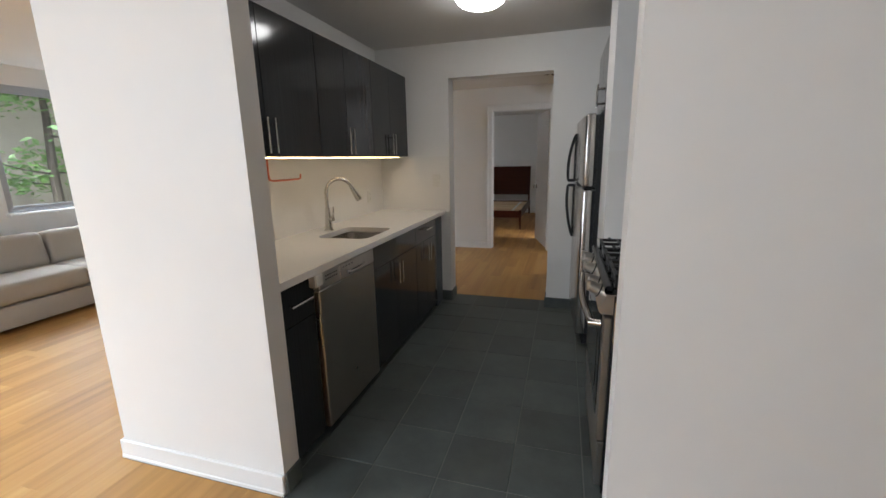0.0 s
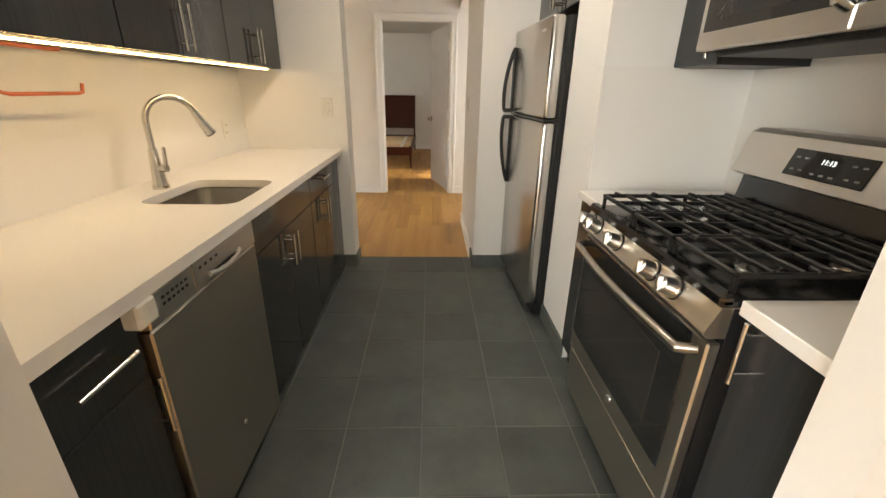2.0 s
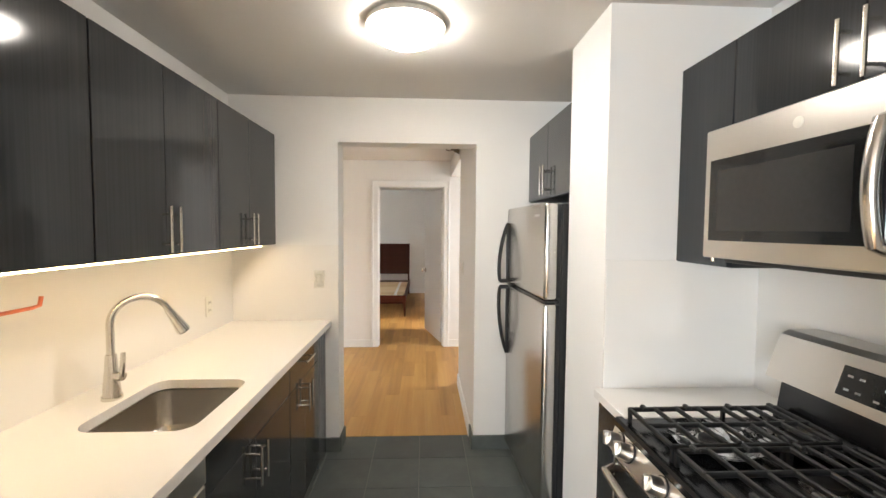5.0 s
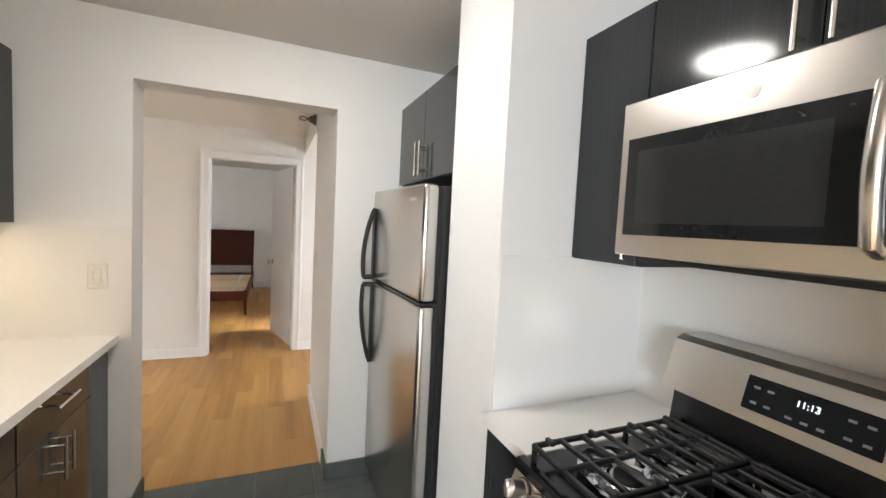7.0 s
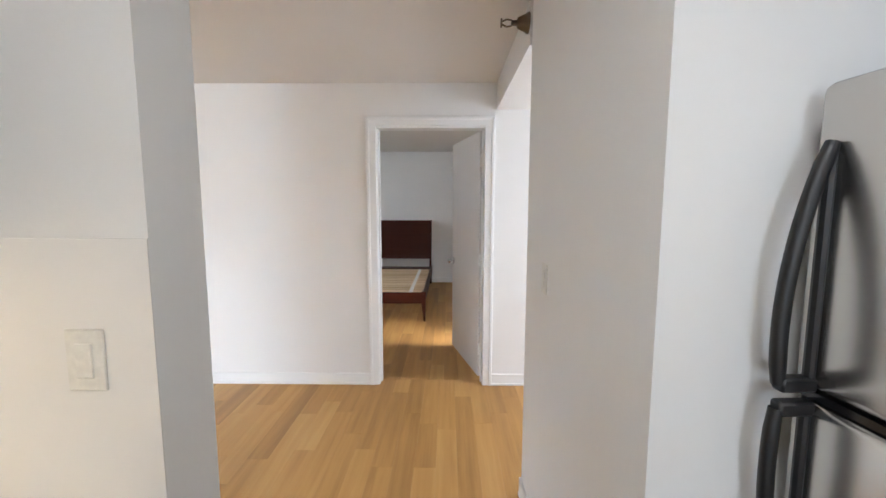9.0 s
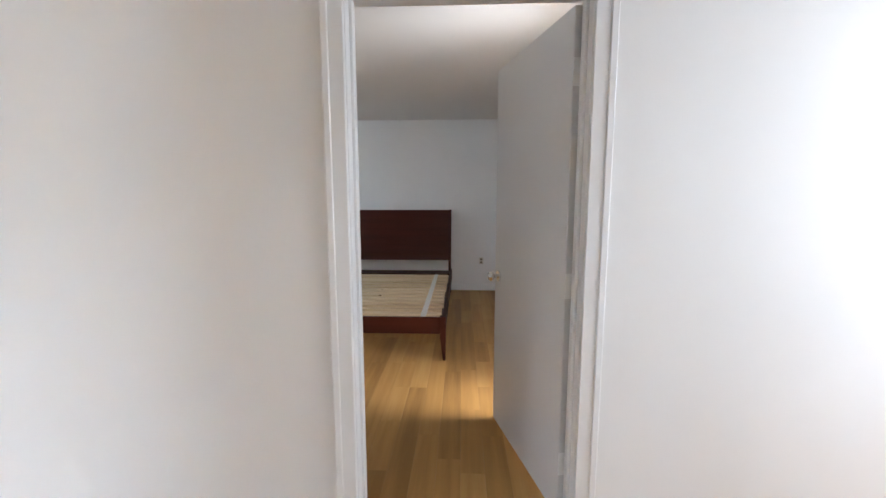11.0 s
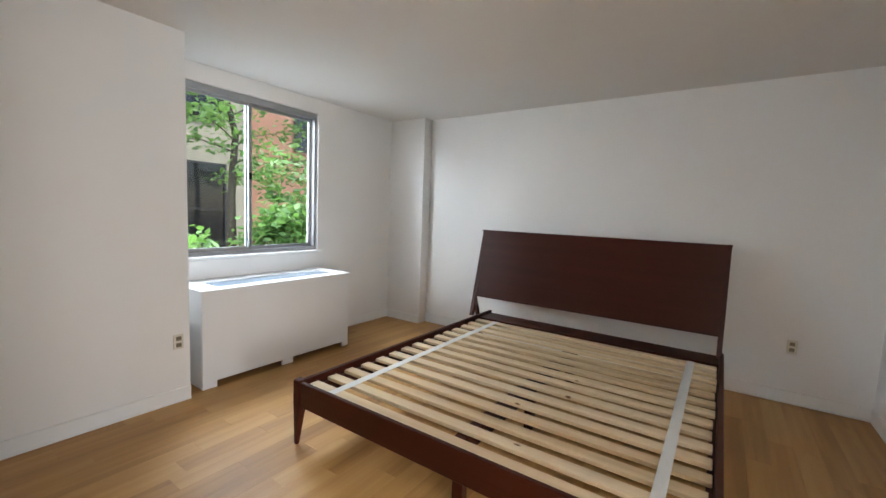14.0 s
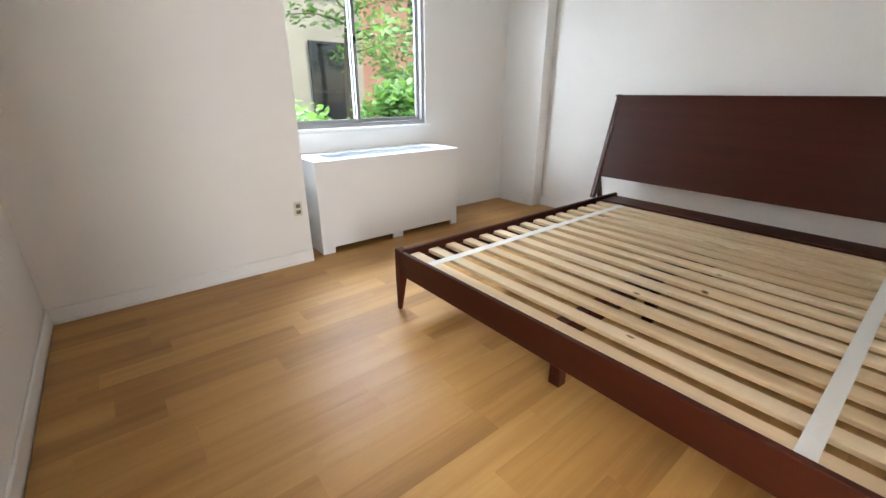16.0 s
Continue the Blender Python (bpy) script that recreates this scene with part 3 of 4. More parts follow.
def sink():
    x0, x1, y0, y1 = HOLE
    s = thing("sink", ((x0 + x1) / 2, (y0 + y1) / 2, 0.71), "stainless steel undermount sink set in the worktop", "sink")
    own = bmesh.new()
    rings = []
    for z, g, rad in ((0.8615, 0.012, 0.07), (0.858, 0.0, 0.06), (0.76, -0.008, 0.055), (0.722, -0.02, 0.05), (0.712, -0.05, 0.04)):
        ring = []
        for cx, cy, a0 in ((x1 + g - rad, y1 + g - rad, 0), (x0 - g + rad, y1 + g - rad, 90), (x0 - g + rad, y0 - g + rad, 180), (x1 + g - rad, y0 - g + rad, 270)):
            for k in range(6):
                a = radians(a0 + 18 * k)
                ring.append(own.verts.new((cx + rad * math.cos(a), cy + rad * math.sin(a), z)))
        rings.append(ring)
    for a, c in zip(rings, rings[1:]):
        for i in range(len(a)):
            j = (i + 1) % len(a)
            own.faces.new((a[i], a[j], c[j], c[i]))
    own.faces.new(rings[-1])
    part("basin", own, STEEL, s, "", True)
    cx, cy = (x0 + x1) / 2, (y0 + y1) / 2
    d = cyl((cx, cy, 0.712), (cx, cy, 0.716), 0.045, None, 24)
    cyl((cx, cy, 0.716), (cx, cy, 0.719), 0.025, d, 16)
    part("drain", d, CHROME, s, "round steel drain", True)


sink()


def faucet():
    x, y, z = -0.505, -1.43, 0.896
    f = thing("faucet", (x, y, z), "brushed nickel pull-down kitchen faucet with side lever", "faucet")
    b = cyl((x, y, z), (x, y, z + 0.012), 0.032, None, 24)
    tube([(x, y, z + 0.008), (x, y, z + 0.03), (x, y, z + 0.10), (x, y, z + 0.16)], [0.029, 0.027, 0.021, 0.017], b, 20)
    part("base", b, NICKEL, f, "", True)
    d = Vector((0.74, 0.67, 0)).normalized()
    R, top = 0.09, z + 0.265
    o = Vector((x, y, 0)) + d * R
    pts = [Vector((x, y, z + 0.15)), Vector((x, y, z + 0.22)), Vector((x, y, top))]
    for k in range(1, 15):
        a = math.pi - radians(11.2 * k)
        pts.append(o + d * (R * math.cos(a)) + Vector((0, 0, top + R * math.sin(a))))
    part("spout", tube(pts, 0.0125, None, 16), NICKEL, f, "", True)
    e = pts[-1]
    way = (pts[-1] - pts[-2]).normalized()
    h = tube([e, e + way * 0.02, e + way * 0.08, e + way * 0.105], [0.014, 0.016, 0.022, 0.025], None, 18)
    spray = part("spray_head", h, NICKEL, f, "flared spray head", True)
    part("nozzle", tube([e + way * 0.1, e + way * 0.11], [0.023, 0.02], None, 18), BLACKP, spray, "dark nozzle", True)
    s = Vector((0.75, -0.2, 0)).normalized()
    p = Vector((x, y, z + 0.085))
    lv = tube([p, p + s * 0.05], [0.016, 0.015], None, 14)
    tube([p + s * 0.045, p + s * 0.05 + Vector((0, 0, 0.03)), p + s * 0.055 + Vector((0, 0, 0.085))], [0.008, 0.009, 0.007], lv, 12)
    part("lever", lv, NICKEL, f, "side lever", True)


faucet()


def dishwasher():
    y0, y1 = -2.324, -1.735
    d = thing("dishwasher", (-0.3, (y0 + y1) / 2, 0), "stainless steel dishwasher built in under the worktop", "dishwasher")
    part("body", bx(KX0 + 0.03, -0.055, y0 + 0.002, y1 - 0.002, 0.1, 0.858), BLACKP, d)
    part("toe_kick", bx(KX0 + 0.1, -0.09, y0 + 0.002, y1 - 0.002, 0, 0.1), BLACKP, d, "black toe kick")
    door = part("door", bx(-0.055, -0.021, y0 + 0.004, y1 - 0.004, 0.05, 0.772, 0.005), DWSTEEL, d, "brushed steel door")
    part("badge", cyl((-0.021, -2.025, 0.225), (-0.019, -2.025, 0.225), 0.011, None, 16), CHROME, door, "small round badge")
    panel = part("control_panel", bx(-0.055, -0.019, y0 + 0.004, y1 - 0.004, 0.775, 0.857, 0.004), STEELH, d, "steel control strip")
    pm = (y0 + y1) / 2 + 0.06
    rec = prism([(pm - 0.09, 0.800), (pm + 0.09, 0.800), (pm + 0.07, 0.783), (pm - 0.07, 0.783)], -0.021, -0.0175, "x")
    part("pull_recess", rec, BLACKP, panel, "dark pocket pull")
    lip = tube([(-0.013, pm - 0.095, 0.803), (-0.003, pm - 0.06, 0.796), (-0.001, pm, 0.793), (-0.003, pm + 0.06, 0.796), (-0.013, pm + 0.095, 0.803)], 0.008, None, 8)
    part("pull", lip, STEELH, panel, "curved steel pull", True)
    for k in range(6):
        for z in (0.812, 0.829):
            y = y0 + 0.06 + 0.019 * k
            part("vent_slot", bx(-0.0195, -0.0182, y, y + 0.011, z, z + 0.007), BLACKP, panel, "dark vent slot")
    part("trim_line", bx(-0.0195, -0.0175, y0 + 0.195, y0 + 0.199, 0.785, 0.858), CHROME, panel)
    for k in range(4):
        part("button", bx(-0.0195, -0.0184, y0 + 0.225 + 0.03 * k, y0 + 0.237 + 0.03 * k, 0.83, 0.838), BLACKP, panel)
    clip = bx(-0.055, -0.008, y0 - 0.035, y0 + 0.03, 0.80, 0.860, 0.006)
    tagged(mesh_ob("corner_guard", clip, PLASTIC), "pale translucent plastic guard taped at the dishwasher corner", "corner guard")


dishwasher()


def led_strip():
    s = thing("led_strip", (-0.40, -1.4, 1.39), "lit warm LED strip under the wall cabinets", "light strip")
    part("tape", bx(-0.405, -0.393, -2.55, -0.30, 1.3965, 1.3995), PLASTIC, s)
    n = 73
    base = None
    for k in range(n):
        y = -2.54 + 0.03 * k
        if base is None:
            base = bx(-0.009, 0.009, -0.009, 0.009, -0.006, 0.0, 0.002)
            me = bpy.data.meshes.new("diode")
            base.to_mesh(me)
            me.materials.append(LED)
        ob = new("diode", me)
        ob.parent = s
        ob.matrix_parent_inverse = Matrix.Translation(-s.location)
        ob.location = (-0.399, y, 1.3962)
    d = bpy.data.lights.new("led_light", "AREA")
    d.shape, d.size, d.size_y, d.energy, d.color = "RECTANGLE", 0.03, 2.15, 1.3, (1.0, 0.74, 0.44)
    ob = new("led_light", d)
    ob.matrix_basis = Matrix.Translation((-0.40, -1.39, 1.39))


led_strip()


def towel_bar():
    x = -0.56
    t = thing("towel_holder", (x, -1.75, 1.26), "copper-coloured paper towel holder under the wall cabinet", "towel holder")
    part("bracket", bx(x - 0.012, x + 0.012, -1.93, -1.68, 1.388, 1.3995, 0.002), COPPER, t)
    part("rod", tube([(x, -1.92, 1.395), (x, -1.922, 1.30), (x, -1.915, 1.272), (x, -1.88, 1.265), (x, -1.65, 1.265), (x, -1.627, 1.268), (x, -1.62, 1.295)], 0.006, None, 10), COPPER, t, "", True)


towel_bar()


def wall_plate(name, at, normal, label, kind, size=(0.072, 0.116)):
    """An outlet or a rocker switch on a wall; normal is one of +x, -x, -y."""
    w, h = size
    t = thing(name, at, label, kind)
    n = Vector(normal)
    side = Vector((0, 0, 1)).cross(n)

    def slab(u0, u1, v0, v1, d0, d1, bev):
        a = Vector(at) + side * u0 + n * d0 + Vector((0, 0, v0))
        c = Vector(at) + side * u1 + n * d1 + Vector((0, 0, v1))
        return bx(min(a.x, c.x), max(a.x, c.x), min(a.y, c.y), max(a.y, c.y), a.z, c.z, bev)
    part("plate", slab(-w / 2, w / 2, -h / 2, h / 2, 0, 0.006, 0.002), IVORY if at[1] > 2 else PLASTIC, t)
    if "switch" in kind:
        part("rocker", slab(-0.016, 0.016, -0.033, 0.033, 0.006, 0.010, 0.002), PLASTIC, t)
    else:
        for v in (-0.022, 0.022):
            soc = part("socket", slab(-0.016, 0.016, v - 0.014, v + 0.014, 0.006, 0.009, 0.003), SOCKET if at[1] > 2 else PLASTIC, t)
            for u in (-0.006, 0.006):
                part("slot", slab(u - 0.0015, u + 0.0015, v - 0.004, v + 0.006, 0.0088, 0.0095, 0), BLACKP, soc)
    return t


wall_plate("light_switch", (-0.089, KY1 - 0.004, 1.172), (0, -1, 0), "white rocker light switch on the splash panel", "switch")
wall_plate("wall_outlet", (KX0 + 0.012, -0.50, 1.05), (1, 0, 0), "white wall outlet above the worktop", "outlet")
wall_plate("light_switch", (0.945, 0.63, 1.174), (-1, 0, 0), "white light switch on the passage wall", "switch")
wall_plate("wall_outlet", (0.70, 6.60, 0.43), (0, -1, 0), "off-white wall outlet beside the bed", "outlet", (0.06, 0.1))
wall_plate("wall_outlet", (-2.69, 3.86, 0.41), (1, 0, 0), "aged ivory wall outlet beside the radiator cover", "outlet", (0.06, 0.1))


# ---------------------------------------------------------------- east side: range, microwave, fridge
RX = 1.262
cabinet("base_cabinet", RX + 0.02, KX1 - 0.013, -1.628, -1.384, 0, 0.862, -1, [(-1.628, -1.384, 0.1, 0.862, None)], "narrow dark base cabinet beside the range", "base cabinets beside the range", 0.1)
tagged(mesh_ob("worktop", bx(RX, KX1 - 0.013, -1.629, -1.383, 0.862, 0.896, 0.002), QUARTZ), "short white quartz worktop beside the pier", "worktop")
cabinet("base_cabinet", RX + 0.03, KX1 - 0.013, -2.619, -2.392, 0, 0.862, -1, [(-2.619, -2.392, 0.1, 0.862, ("z", -2.425, 0.785, 0.15))], "narrow glossy black base cabinet with bar handle", "base cabinets beside the range", 0.1)
tagged(mesh_ob("worktop", bx(RX, KX1 - 0.013, -2.619, -2.39, 0.862, 0.896, 0.002), QUARTZ), "short white quartz worktop at the kitchen entrance", "worktop")


def gas_range():
    y0, y1, xf, xb = -2.388, -1.632, 1.234, 1.905
    ym = (y0 + y1) / 2
    g = thing("gas_range", ((xf + xb) / 2, ym, 0), "stainless steel gas range with black cooktop and oven door", "range")
    part("body", bx(xf + 0.02, xb, y0, y1, 0.03, 0.872), BLACKP, g)
    for k in range(3):
        part("vent_louvre", bx(xf - 0.006, xf + 0.02, ym - 0.28 + 0.2 * k, ym - 0.12 + 0.2 * k, 0.786, 0.794, 0.002), BLACKP, g, "black oven vent")
    for sx in (xf + 0.08, xb - 0.06):
        for sy in (y0 + 0.05, y1 - 0.05):
            part("foot", cyl((sx, sy, 0), (sx, sy, 0.03), 0.02, None, 10), BLACKP, g)
    part("drawer", bx(xf - 0.005, xf + 0.02, y0 + 0.004, y1 - 0.004, 0.06, 0.26, 0.004), STEELH, g, "steel storage drawer")
    door = part("oven_door", bx(xf - 0.012, xf + 0.02, y0 + 0.004, y1 - 0.004, 0.268, 0.782, 0.005), STEELH, g, "steel oven door")
    part("badge", cyl((xf - 0.012, ym - 0.02, 0.318), (xf - 0.015, ym - 0.02, 0.318), 0.014, None, 16), CHROME, door, "small round badge")
    glass = part("oven_window", bx(xf - 0.016, xf - 0.011, y0 + 0.055, y1 - 0.022, 0.35, 0.779, 0.003), SCREEN, door, "black oven glass")
    part("inner_window", bx(xf - 0.0175, xf - 0.0155, y0 + 0.15, y1 - 0.11, 0.42, 0.66, 0.001), WINTINT, glass)
    pts = [(xf - 0.014, y0 + 0.03, 0.752), (xf - 0.055, y0 + 0.045, 0.748)] + [(xf - 0.055 - 0.016 * math.sin(math.pi * k / 8), y0 + 0.07 + (y1 - y0 - 0.14) * k / 8, 0.748) for k in range(9)] + [(xf - 0.055, y1 - 0.045, 0.748), (xf - 0.014, y1 - 0.03, 0.752)]
    part("door_handle", tube(pts, 0.014, None, 12), STEEL, door, "curved steel oven handle", True)
    panel = part("control_panel", prism([(xf - 0.022, 0.798), (xf - 0.032, 0.812), (xf - 0.006, 0.874), (xf + 0.06, 0.874), (xf + 0.06, 0.798)], y0 + 0.002, y1 - 0.002, "y"), STEELH, g, "sloped steel control panel")
    n = Vector((-0.063, 0, 0.026)).normalized()
    for k, f in enumerate((0.07, 0.155, 0.37, 0.66, 0.80)):
        p = Vector((xf - 0.018, y1 - (y1 - y0) * f, 0.845))
        kn = cyl(p, p + n * 0.008, 0.027, None, 20)
        cyl(p + n * 0.008, p + n * 0.042, 0.024, kn, 20, 0.021)
        e = p + n * 0.042
        bx(e.x - 0.012, e.x + 0.004, e.y - 0.006, e.y + 0.006, e.z - 0.02, e.z + 0.022, 0.003, bm=kn)
        knob = part("knob", kn, STEELH, panel, "steel burner knob", True)
        part("knob_ring", cyl(p - n * 0.001, p + n * 0.004, 0.030, None, 20), BLACKP, knob)
    top = bx(xf - 0.012, xb - 0.08, y0, y1, 0.872, 0.896, 0.006)
    bx(xf - 0.014, xf + 0.02, y0, y1, 0.8745, 0.906, 0.008, bm=top)
    cook = part("cooktop", top, BLACK, g, "black enamel cooktop")
    for bxp, byp, r in ((1.43, y0 + 0.17, 0.048), (1.43, y1 - 0.17, 0.042), (1.665, y0 + 0.17, 0.036), (1.665, y1 - 0.17, 0.036), (1.56, ym, 0.045)):
        bn = cyl((bxp, byp, 0.896), (bxp, byp, 0.910), r * 1.15, None, 24, r)
        burner = part("burner", bn, STEEL, cook, "aluminium burner ring", True)
        part("burner_cap", cyl((bxp, byp, 0.910), (bxp, byp, 0.918), r * 0.85, None, 24, r * 0.8), IRON, burner, "black burner cap", True)
    rng = random.Random(9)
    for bxp, byp in ((1.43, y1 - 0.17), (1.665, y1 - 0.17)):
        own = bmesh.new()
        rings = []
        for k, rr in enumerate((0.052, 0.07, 0.088, 0.105, 0.118)):
            rings.append([own.verts.new((bxp + rr * math.cos(a) * rng.uniform(0.93, 1.07), byp + rr * math.sin(a) * rng.uniform(0.93, 1.07), 0.900 + 0.004 * k + rng.uniform(-0.003, 0.006)))
                          for a in [2 * math.pi * q / 22 for q in range(22)]])
        for u, v in zip(rings, rings[1:]):
            for q in range(22):
                own.faces.new((u[q], u[(q + 1) % 22], v[(q + 1) % 22], v[q]))
        part("foil_liner", own, FOIL, cook, "crumpled aluminium foil liner")
    ends = [y0 + 0.02, y0 + 0.262, y1 - 0.262, y1 - 0.02]
    for a, c in zip(ends, ends[1:]):
        a, c = a + 0.004, c - 0.004
        gr = None
        zt = 0.945
        for yy in (a, c - 0.012):
            gr = bx(xf + 0.02, xb - 0.155, yy, yy + 0.012, zt - 0.014, zt, 0.003, bm=gr)
        for xx in (xf + 0.02, xb - 0.167):
            bx(xx, xx + 0.012, a, c, zt - 0.014, zt, 0.003, bm=gr)
        mid = (a + c) / 2
        bx(1.56, 1.572, a, c, zt - 0.014, zt, 0.003, bm=gr)
        bx(xf + 0.02, xb - 0.155, mid - 0.006, mid + 0.006, zt - 0.012, zt + 0.002, 0.003, bm=gr)
        for xx in (1.34, 1.41, 1.48, 1.61, 1.66, 1.71):
            bx(xx - 0.005, xx + 0.005, a + 0.005, c - 0.005, zt - 0.012, zt + 0.003, 0.003, bm=gr)
        for xx in (xf + 0.022, 1.562, xb - 0.165):
            for yy in (a + 0.001, c - 0.011):
                bx(xx, xx + 0.01, yy, yy + 0.01, 0.895, zt - 0.01, bm=gr)
        # finger tips that rise at the rim
        for k in range(4):
            xx = xf + 0.06 + 0.14 * k
            bx(xx, xx + 0.014, a, a + 0.03, zt - 0.004, zt + 0.008, 0.003, bm=gr)
            bx(xx, xx + 0.014, c - 0.03, c, zt - 0.004, zt + 0.008, 0.003, bm=gr)
        part("grate", gr, IRON, cook, "black cast iron grate")
    guard = part("backguard", prism([(xb - 0.135, 1.022), (xb - 0.175, 1.037), (xb - 0.128, 1.175), (xb - 0.102, 1.188), (xb, 1.188), (xb, 1.022)], y0, y1, "y"), STEELH, g, "sloped steel backguard")
    part("guard_base", prism([(xb - 0.14, 0.89), (xb - 0.12, 1.022), (xb, 1.022), (xb, 0.89)], y0 + 0.004, y1 - 0.004, "y"), BLACK, g, "black riser")
    nn = Vector((-0.133, 0, 0.045)).normalized()
    c = Vector((xb - 0.1525, ym + 0.03, 1.1035))
    up = Vector((0.045, 0, 0.133)).normalized()
    rt = Vector((0, -1, 0))
    m = Matrix((rt.to_4d(), up.to_4d(), nn.to_4d(), (0, 0, 0, 1))).transposed()
    m[0][3], m[1][3], m[2][3], m[3][3] = c.x, c.y, c.z, 1
    for i in range(3):
        m[3][i] = 0
    dp = bx(-0.13, 0.13, -0.042, 0.042, 0.0, 0.003, 0.002)
    bmesh.ops.transform(dp, matrix=m, verts=dp.verts[:])
    disp = part("display", dp, SCREEN, guard, "black glass clock display")
    lettering("clock_digits", "11:13", 0.021, m @ Matrix.Translation((0, 0.012, 0.0036)), DIGITS, disp, "lit clock digits")
    for sx in (-0.105, -0.075, 0.075, 0.105, -0.03, 0.0, 0.03):
        for sy in ((-0.022, 0.016) if abs(sx) > 0.05 else (-0.026,)):
            q = bx(sx - 0.007, sx + 0.007, sy - 0.003, sy + 0.003, 0.003, 0.0036)
            bmesh.ops.transform(q, matrix=m, verts=q.verts[:])
            part("key_mark", q, KEYPRINT, disp)


gas_range()


def microwave():
    y0, y1, xf, xb, z0, z1 = -2.402, -1.644, 1.49, 1.907, 1.415, 1.82
    g = thing("microwave", ((xf + xb) / 2, (y0 + y1) / 2, z0), "stainless steel over-the-range microwave with black window", "microwave")
    part("body", bx(xf + 0.03, xb, y0, y1, z0 + 0.01, z1), BLACKP, g)
    yd = y1 - 0.535
    part("vent_panel", bx(xf + 0.05, xb - 0.03, y0 + 0.03, y1 - 0.03, z0 - 0.004, z0 + 0.012, 0.003), BLACKP, g, "dark underside vent")
    door = part("door", bx(xf, xf + 0.03, yd, y1, z0 + 0.012, z1 - 0.001, 0.004), STEELH, g, "steel door")
    win = part("window", bx(xf - 0.002, xf + 0.002, yd + 0.02, y1 - 0.025, z0 + 0.065, z1 - 0.095, 0.001), SCREEN, door, "black glass window")
    part("mesh_screen", bx(xf - 0.0035, xf - 0.0015, yd + 0.085, y1 - 0.06, z0 + 0.095, z1 - 0.13), WINTINT, win)
    part("badge", cyl((xf, (yd + y1) / 2 - 0.05, z1 - 0.05), (xf - 0.002, (yd + y1) / 2 - 0.05, z1 - 0.05), 0.014, None, 16), PLASTIC, door, "small round badge")
    hy = yd + 0.015
    pts = [(xf, hy, z0 + 0.06)] + [(xf - 0.028 - 0.016 * math.sin(math.pi * k / 8), hy, z0 + 0.07 + (z1 - z0 - 0.17) * k / 8) for k in range(9)] + [(xf, hy, z1 - 0.09)]
    part("door_handle", tube(pts, 0.015, None, 12), STEEL, door, "curved steel handle", True)
    pan = part("control_panel", bx(xf, xf + 0.03, y0, yd - 0.0008, z0 + 0.012, z1 - 0.001, 0.004), STEELH, g, "steel side panel")
    key = part("keypad", bx(xf - 0.002, xf + 0.002, y0 + 0.055, yd - 0.0008, z0 + 0.06, z1 - 0.095, 0.001), SCREEN, pan, "black glass keypad")
    yc = (y0 + 0.055 + yd) / 2 - 0.008
    mm = Matrix(((0, 0, -1, xf - 0.0026), (-1, 0, 0, yc), (0, 1, 0, z1 - 0.125), (0, 0, 0, 1)))
    lettering("clock_digits", "11:12", 0.017, mm, DIGITS, key, "lit clock digits")
    for r in range(7):
        for c in range(4):
            if r in (0, 1, 6) and c == 3:
                continue
            y = yc + 0.048 - 0.032 * c
            z = z1 - 0.165 - 0.0185 * r
            w = 0.011 if r in (0, 1, 6) else 0.006
            part("key_mark", bx(xf - 0.0026, xf - 0.0018, y - w, y + w, z - 0.0022, z + 0.0022), KEYPRINT, key)


microwave()
UR = "wall cabinets over the range"
cabinet("wall_cabinet", 1.578, KX1 - 0.013, -1.638, -1.372, 1.39, 2.115, -1, [(-1.638, -1.372, 1.39, 2.115, ("z", -1.62, 1.49, 0.16))], "narrow glossy charcoal wall cabinet", UR)
cabinet("wall_cabinet", 1.578, KX1 - 0.013, -2.40, -1.64, 1.823, 2.115, -1,
        [(-2.02, -1.64, 1.823, 2.115, ("z", -1.99, 1.92, 0.15)), (-2.40, -2.02, 1.823, 2.115, ("z", -2.05, 1.92, 0.15))], "glossy charcoal cabinet with two doors above the microwave", UR)
cabinet("wall_cabinet", 1.578, KX1 - 0.013, -2.619, -2.402, 1.395, 2.12, -1, [(-2.619, -2.402, 1.395, 2.12, None)], "narrow glossy charcoal wall cabinet", UR)
cabinet("wall_cabinet", 1.30, KX1 - 0.013, -0.968, KY1 - 0.002, 1.69, 2.12, -1,
        [(-0.60, KY1 - 0.002, 1.69, 2.12, ("z", -0.57, 1.79, 0.16)), (-0.968, -0.60, 1.69, 2.12, ("z", -0.63, 1.79, 0.16))], "glossy charcoal cabinet with two doors above the refrigerator", UR)


